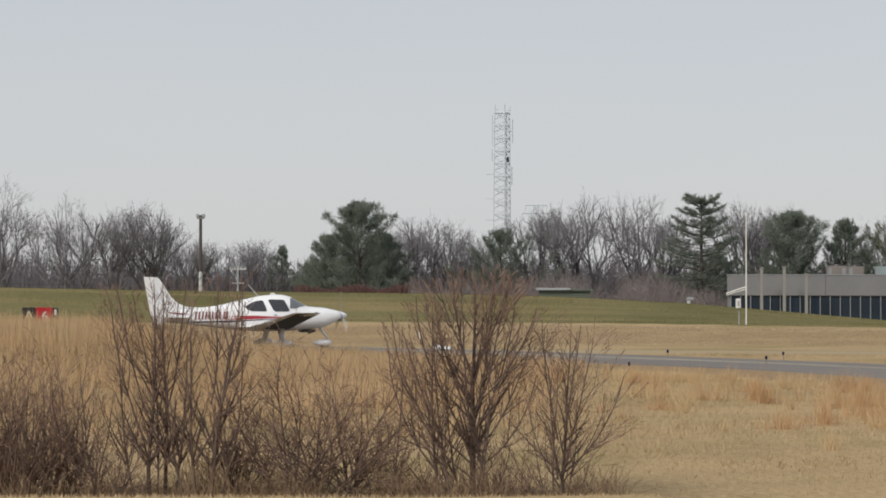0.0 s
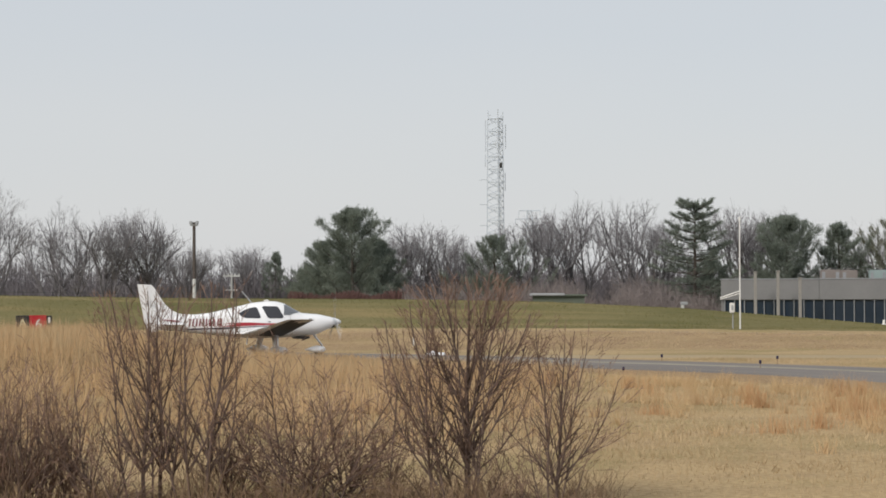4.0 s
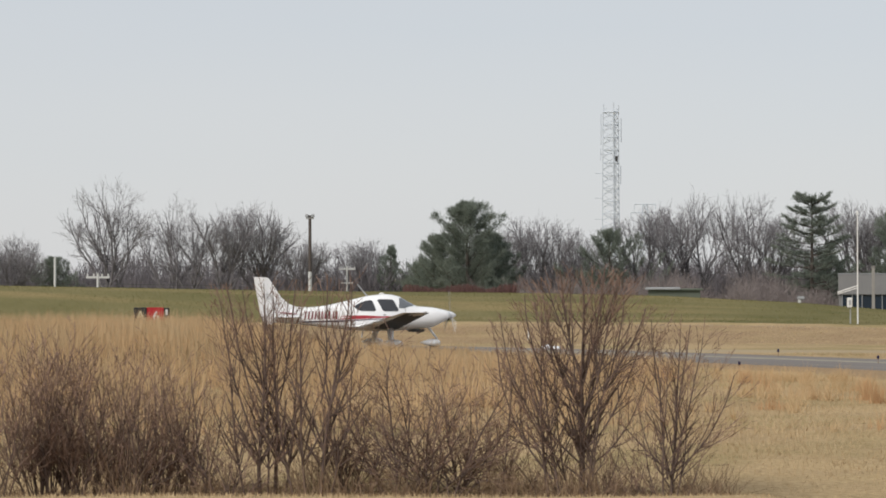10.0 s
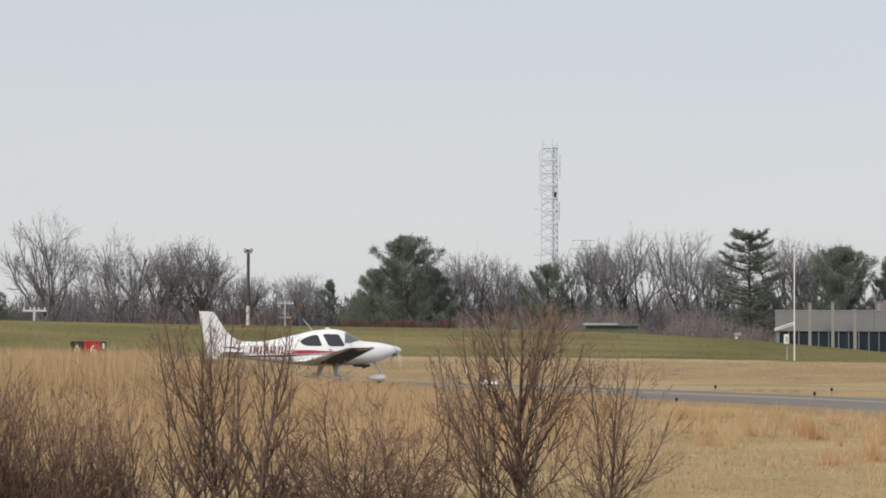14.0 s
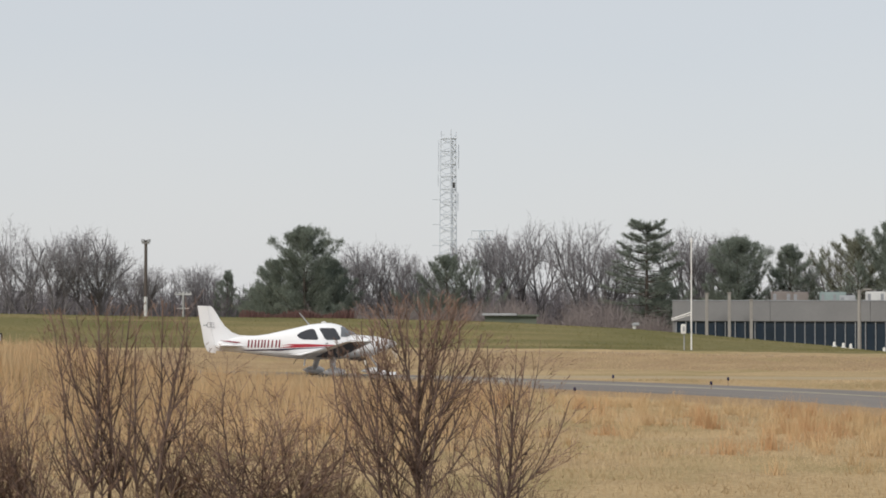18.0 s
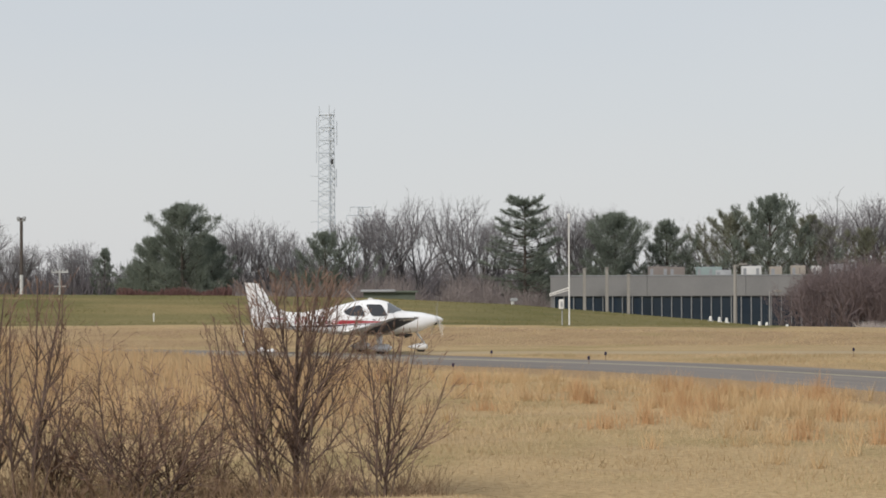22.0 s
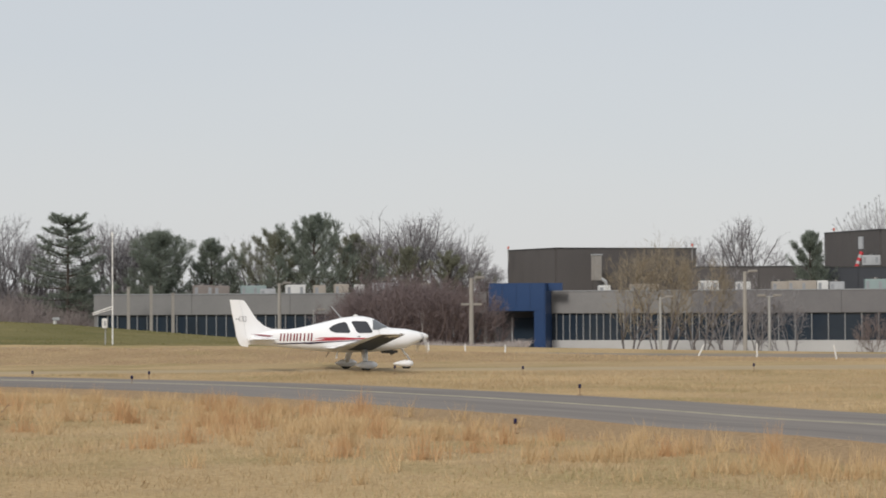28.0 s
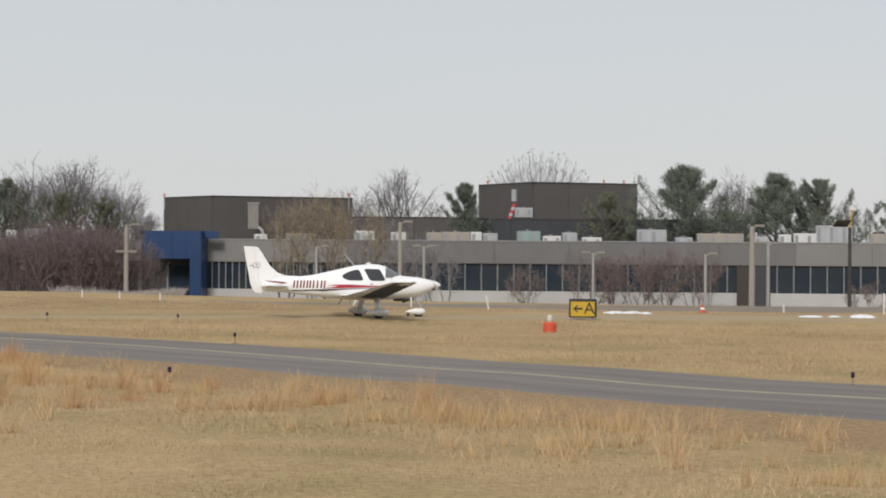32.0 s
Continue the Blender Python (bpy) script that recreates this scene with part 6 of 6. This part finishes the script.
def short_field(rng, n):
    x, y = wedge(rng, n, -16, 40, 13, 84, 1.25)
    k = (.45 + 1.5 * (patchy(x, y, .9) * patchy(x, y, .31)) * rng.uniform(.4, 1, n)) * np.clip(np.hypot(x, y) / 45, .3, 1)
    far_side = y > np.interp(x, [p[0] for p in taxi], [p[1] for p in taxi])
    ok = clear_of_taxiway(x, y, 4.0) & ((rng.uniform(0, 1, n) < .03 + .97 * smooth((taxi_gap(x, y) - np.interp(x, [6, 14, 20, 27], [4.6, 5.2, 6.6, 7.4])) / 3)) | far_side)
    return x[ok], y[ok], k[ok]


def tufted(rng, x, y, each, radius):
    """Spread blades about the tuft centres x, y."""
    n = len(x)
    a, d = rng.uniform(0, math.tau, n * each), np.abs(rng.normal(0, radius, n * each))
    size = np.repeat(rng.uniform(.6, 1.25, n), each)
    return np.repeat(x, each) + np.cos(a) * d, np.repeat(y, each) + np.sin(a) * d, size * np.exp(-d * 1.2)


def belt_gap(x):
    """How far the tall grass stands from the taxiway's centre line."""
    return np.interp(x, [3, 8, 13, 18, 22, 27], [11.5, 10.0, 7.8, 8.4, 10.0, 11.0])


def tall_right(rng, n):
    x, y = wedge(rng, n, -1, 36, 27, 76)
    line = np.array(taxi)
    # tall tufts grow in a broken belt on the near side of the taxiway
    gap = taxi_gap(x, y)
    ok = (gap > belt_gap(x) - 2.0) & (gap > 5.2) & (np.interp(x, line[:, 0], line[:, 1]) > y) & (rng.uniform(0, 1, n) < np.exp(-((gap - belt_gap(x)) / 3.6) ** 2) * (.10 + 2.2 * patchy(x, y, .85) ** 4 * (.2 + patchy(x, y, .17))))
    x, y, k = tufted(rng, x[ok], y[ok], 46, .17)
    return x, y, k


def orange_clumps(rng, n):
    """Thick clumps of redder grass, few and far apart, in and before the belt."""
    x, y = wedge(rng, n, 1, 25, 27, 76)
    line = np.array(taxi)
    gap = taxi_gap(x, y)
    ok = (gap > 6.5) & (np.interp(x, line[:, 0], line[:, 1]) > y) & (rng.uniform(0, 1, n) < np.exp(-((gap - belt_gap(x) - 1.5) / 3.4) ** 2))
    return tufted(rng, x[ok], y[ok], 150, .36)


def tall_left(rng, n):
    x, y = wedge(rng, n, -17, 5.5, 36, 86)
    az, r = np.degrees(np.arctan2(x, y)), np.hypot(x, y)
    ok = clear_of_taxiway(x, y, 5.5) & (rng.uniform(0, 1, n) < (.25 + .75 * patchy(x, y, .4)) * smooth((4 - az) / 4) * smooth((r - 34) / 34)) & (r < 86 - smooth((az + 6) / 6) * 6)
    x, y, az, r = x[ok], y[ok], az[ok], r[ok]
    lower = (1 - .5 * smooth((az + 5) / 5) * smooth((r - 60) / 15)) * (.45 + .55 * smooth((r - 36) / 26))
    x, y, k = tufted(rng, x, y, 18, .3)
    return x, y, k * np.repeat(lower, 18) * .9


def verge_left(rng, n):
    """A low ragged belt that hides the far end of the taxiway."""
    x, y = wedge(rng, n, -8, 4.2, 66, 88)
    az, gap = np.degrees(np.arctan2(x, y)), taxi_gap(x, y)
    line = np.array(taxi)
    ok = (gap > 4.2) & (gap < 10) & (np.interp(x, line[:, 0], line[:, 1]) > y) & (rng.uniform(0, 1, n) < smooth((4.0 - az) / 1.5))
    x, y = x[ok], y[ok]
    return x, y, .6 + .8 * patchy(x, y, .8)


def olive_field(rng, n):
    x, y, k = short_field(rng, n)
    ok = rng.uniform(0, 1, len(x)) < smooth((patchy(x, y, .19) * patchy(x + 9, y, .47) - .16) / .25)
    return x[ok], y[ok], k[ok]


blades("short_grass", 340000, short_field, .12, .0085, "straw", "short dormant straw-coloured grass", 1, 1.2)
blades("short_grass", 130000, olive_field, .11, .009, "straw_olive", "olive-green patches in the dormant grass", 11, 1.2)
blades("tall_grass", 7500, tall_right, .42, .0065, "straw_pale", "tall pale dry grass tufts beside taxiway", 2, .8)
blades("tall_grass", 1500, tall_right, .46, .0068, "straw_orange", "tall orange-tan dry grass tufts beside taxiway", 6, .7)
blades("tall_grass", 120, orange_clumps, .66, .006, "straw_red", "thick clumps of reddish-orange dry grass", 13, .45)
blades("tall_grass", 60000, verge_left, .30, .012, "straw", "ragged dry grass beside taxiway", 8, .5)
blades("tall_grass", 10000, tall_left, .8, .010, "straw", "tall pale tan dry field grass", 3, .35)
blades("tall_grass", 11000, tall_left, .8, .010, "straw_orange", "tall orange-tan dry field grass", 7, .35)


def berm_blades(rng, n):
    x, y = wedge(rng, n, -17, 13, 116, 140)
    return x, y, .6 + .8 * patchy(x, y, .5)


blades("berm_grass", 40000, berm_blades, .05, .025, "green_blade", "short green and yellowed grass on the berm", 4, .9)


def scrub_blades(rng, n):
    x, y = wedge(rng, n, 14.8, 17.95, 137, 142)
    ok = rng.uniform(0, 1, n) < patchy(x, y, .9)
    return x[ok], y[ok], .45 + .8 * patchy(x[ok], y[ok], .5)


blades("pale_scrub", 9000, scrub_blades, .55, .02, "scrub", "pale grey dead scrub before the office entrance", 12, 1.3)


def shoulder_blades(rng, n):
    x, y = wedge(rng, n, -17, 40, 95, 109)
    return x, y, .7 + .5 * patchy(x, y * 3, .13)


blades("shoulder_grass", 30000, shoulder_blades, .055, .025, "straw", "dry straw grass along the far road", 5, .9)


# ---- what moves ----
def motions():
    # aircraft: seconds and the direction in which its tail stands
    tail = [(0, -7.37), (13, -7.37), (13.5, -7.31), (14, -7.18), (14.5, -7.02), (15.5, -6.55), (16.5, -5.96), (17, -5.57), (17.5, -5.17), (18, -4.73), (18.5, -4.32), (19, -3.9), (19.5, -3.43), (20, -2.91), (20.5, -2.32), (21, -1.74),
            (21.5, -1.13), (22, -.51), (22.5, .12), (23, .75), (23.5, 1.46), (24, 2.21), (24.5, 3.02), (25, 3.9), (25.5, 4.89), (26.5, 7.06), (27.5, 9.34), (28, 10.54), (28.5, 11.72), (29, 12.87), (29.5, 14.06), (30, 15.24), (30.5, 16.38),
            (31, 17.48), (31.5, 18.52), (32, 19.49)]
    rows = []
    for t, az in tail:
        u = max(0, min(1, (az + 7.3) / 2.5))
        here = az + 3.14
        r = float(np.interp(here, [-4, -1, 4, 12, 20, 24], [85.2, 86.6, 86.6, 86.4, 86.8, 87.2]))
        p = polar(here, r)
        rows.append((t, pose(p.x, p.y, ground_z(p.x, p.y) + .005 + .14 * (1 - u), 0, 0, -here + 15.5 + 1.0 * u)))
    walk(aircraft, rows)
    # propeller: turning all the while
    hub = propeller.matrix_basis.translation.copy()
    rows = [(k / FPS, Matrix.Translation(hub) @ Matrix.Rotation(radians(180 + 80 * k), 4, "X")) for k in range(32 * FPS + 1)]
    walk(propeller, rows)
    rows = []
    for t, az in ((0, 18.05), (1, 9.4), (2, .74), (2.5, -3.6), (4.5, -20.3), (6, -32), (8, -46), (32, -46)):
        r = float(np.interp(az, [-50, -30, -15, -5, 5, 14, 24], [128, 117, 112.5, 111, 110.5, 111, 113]))
        p = polar(az, r)
        rows.append((t, pose(p.x, p.y, ground_z(p.x, p.y) + .03, 0, 0, 180 - az - (6 if az < -10 else 0))))
    walk(car, rows)


motions()
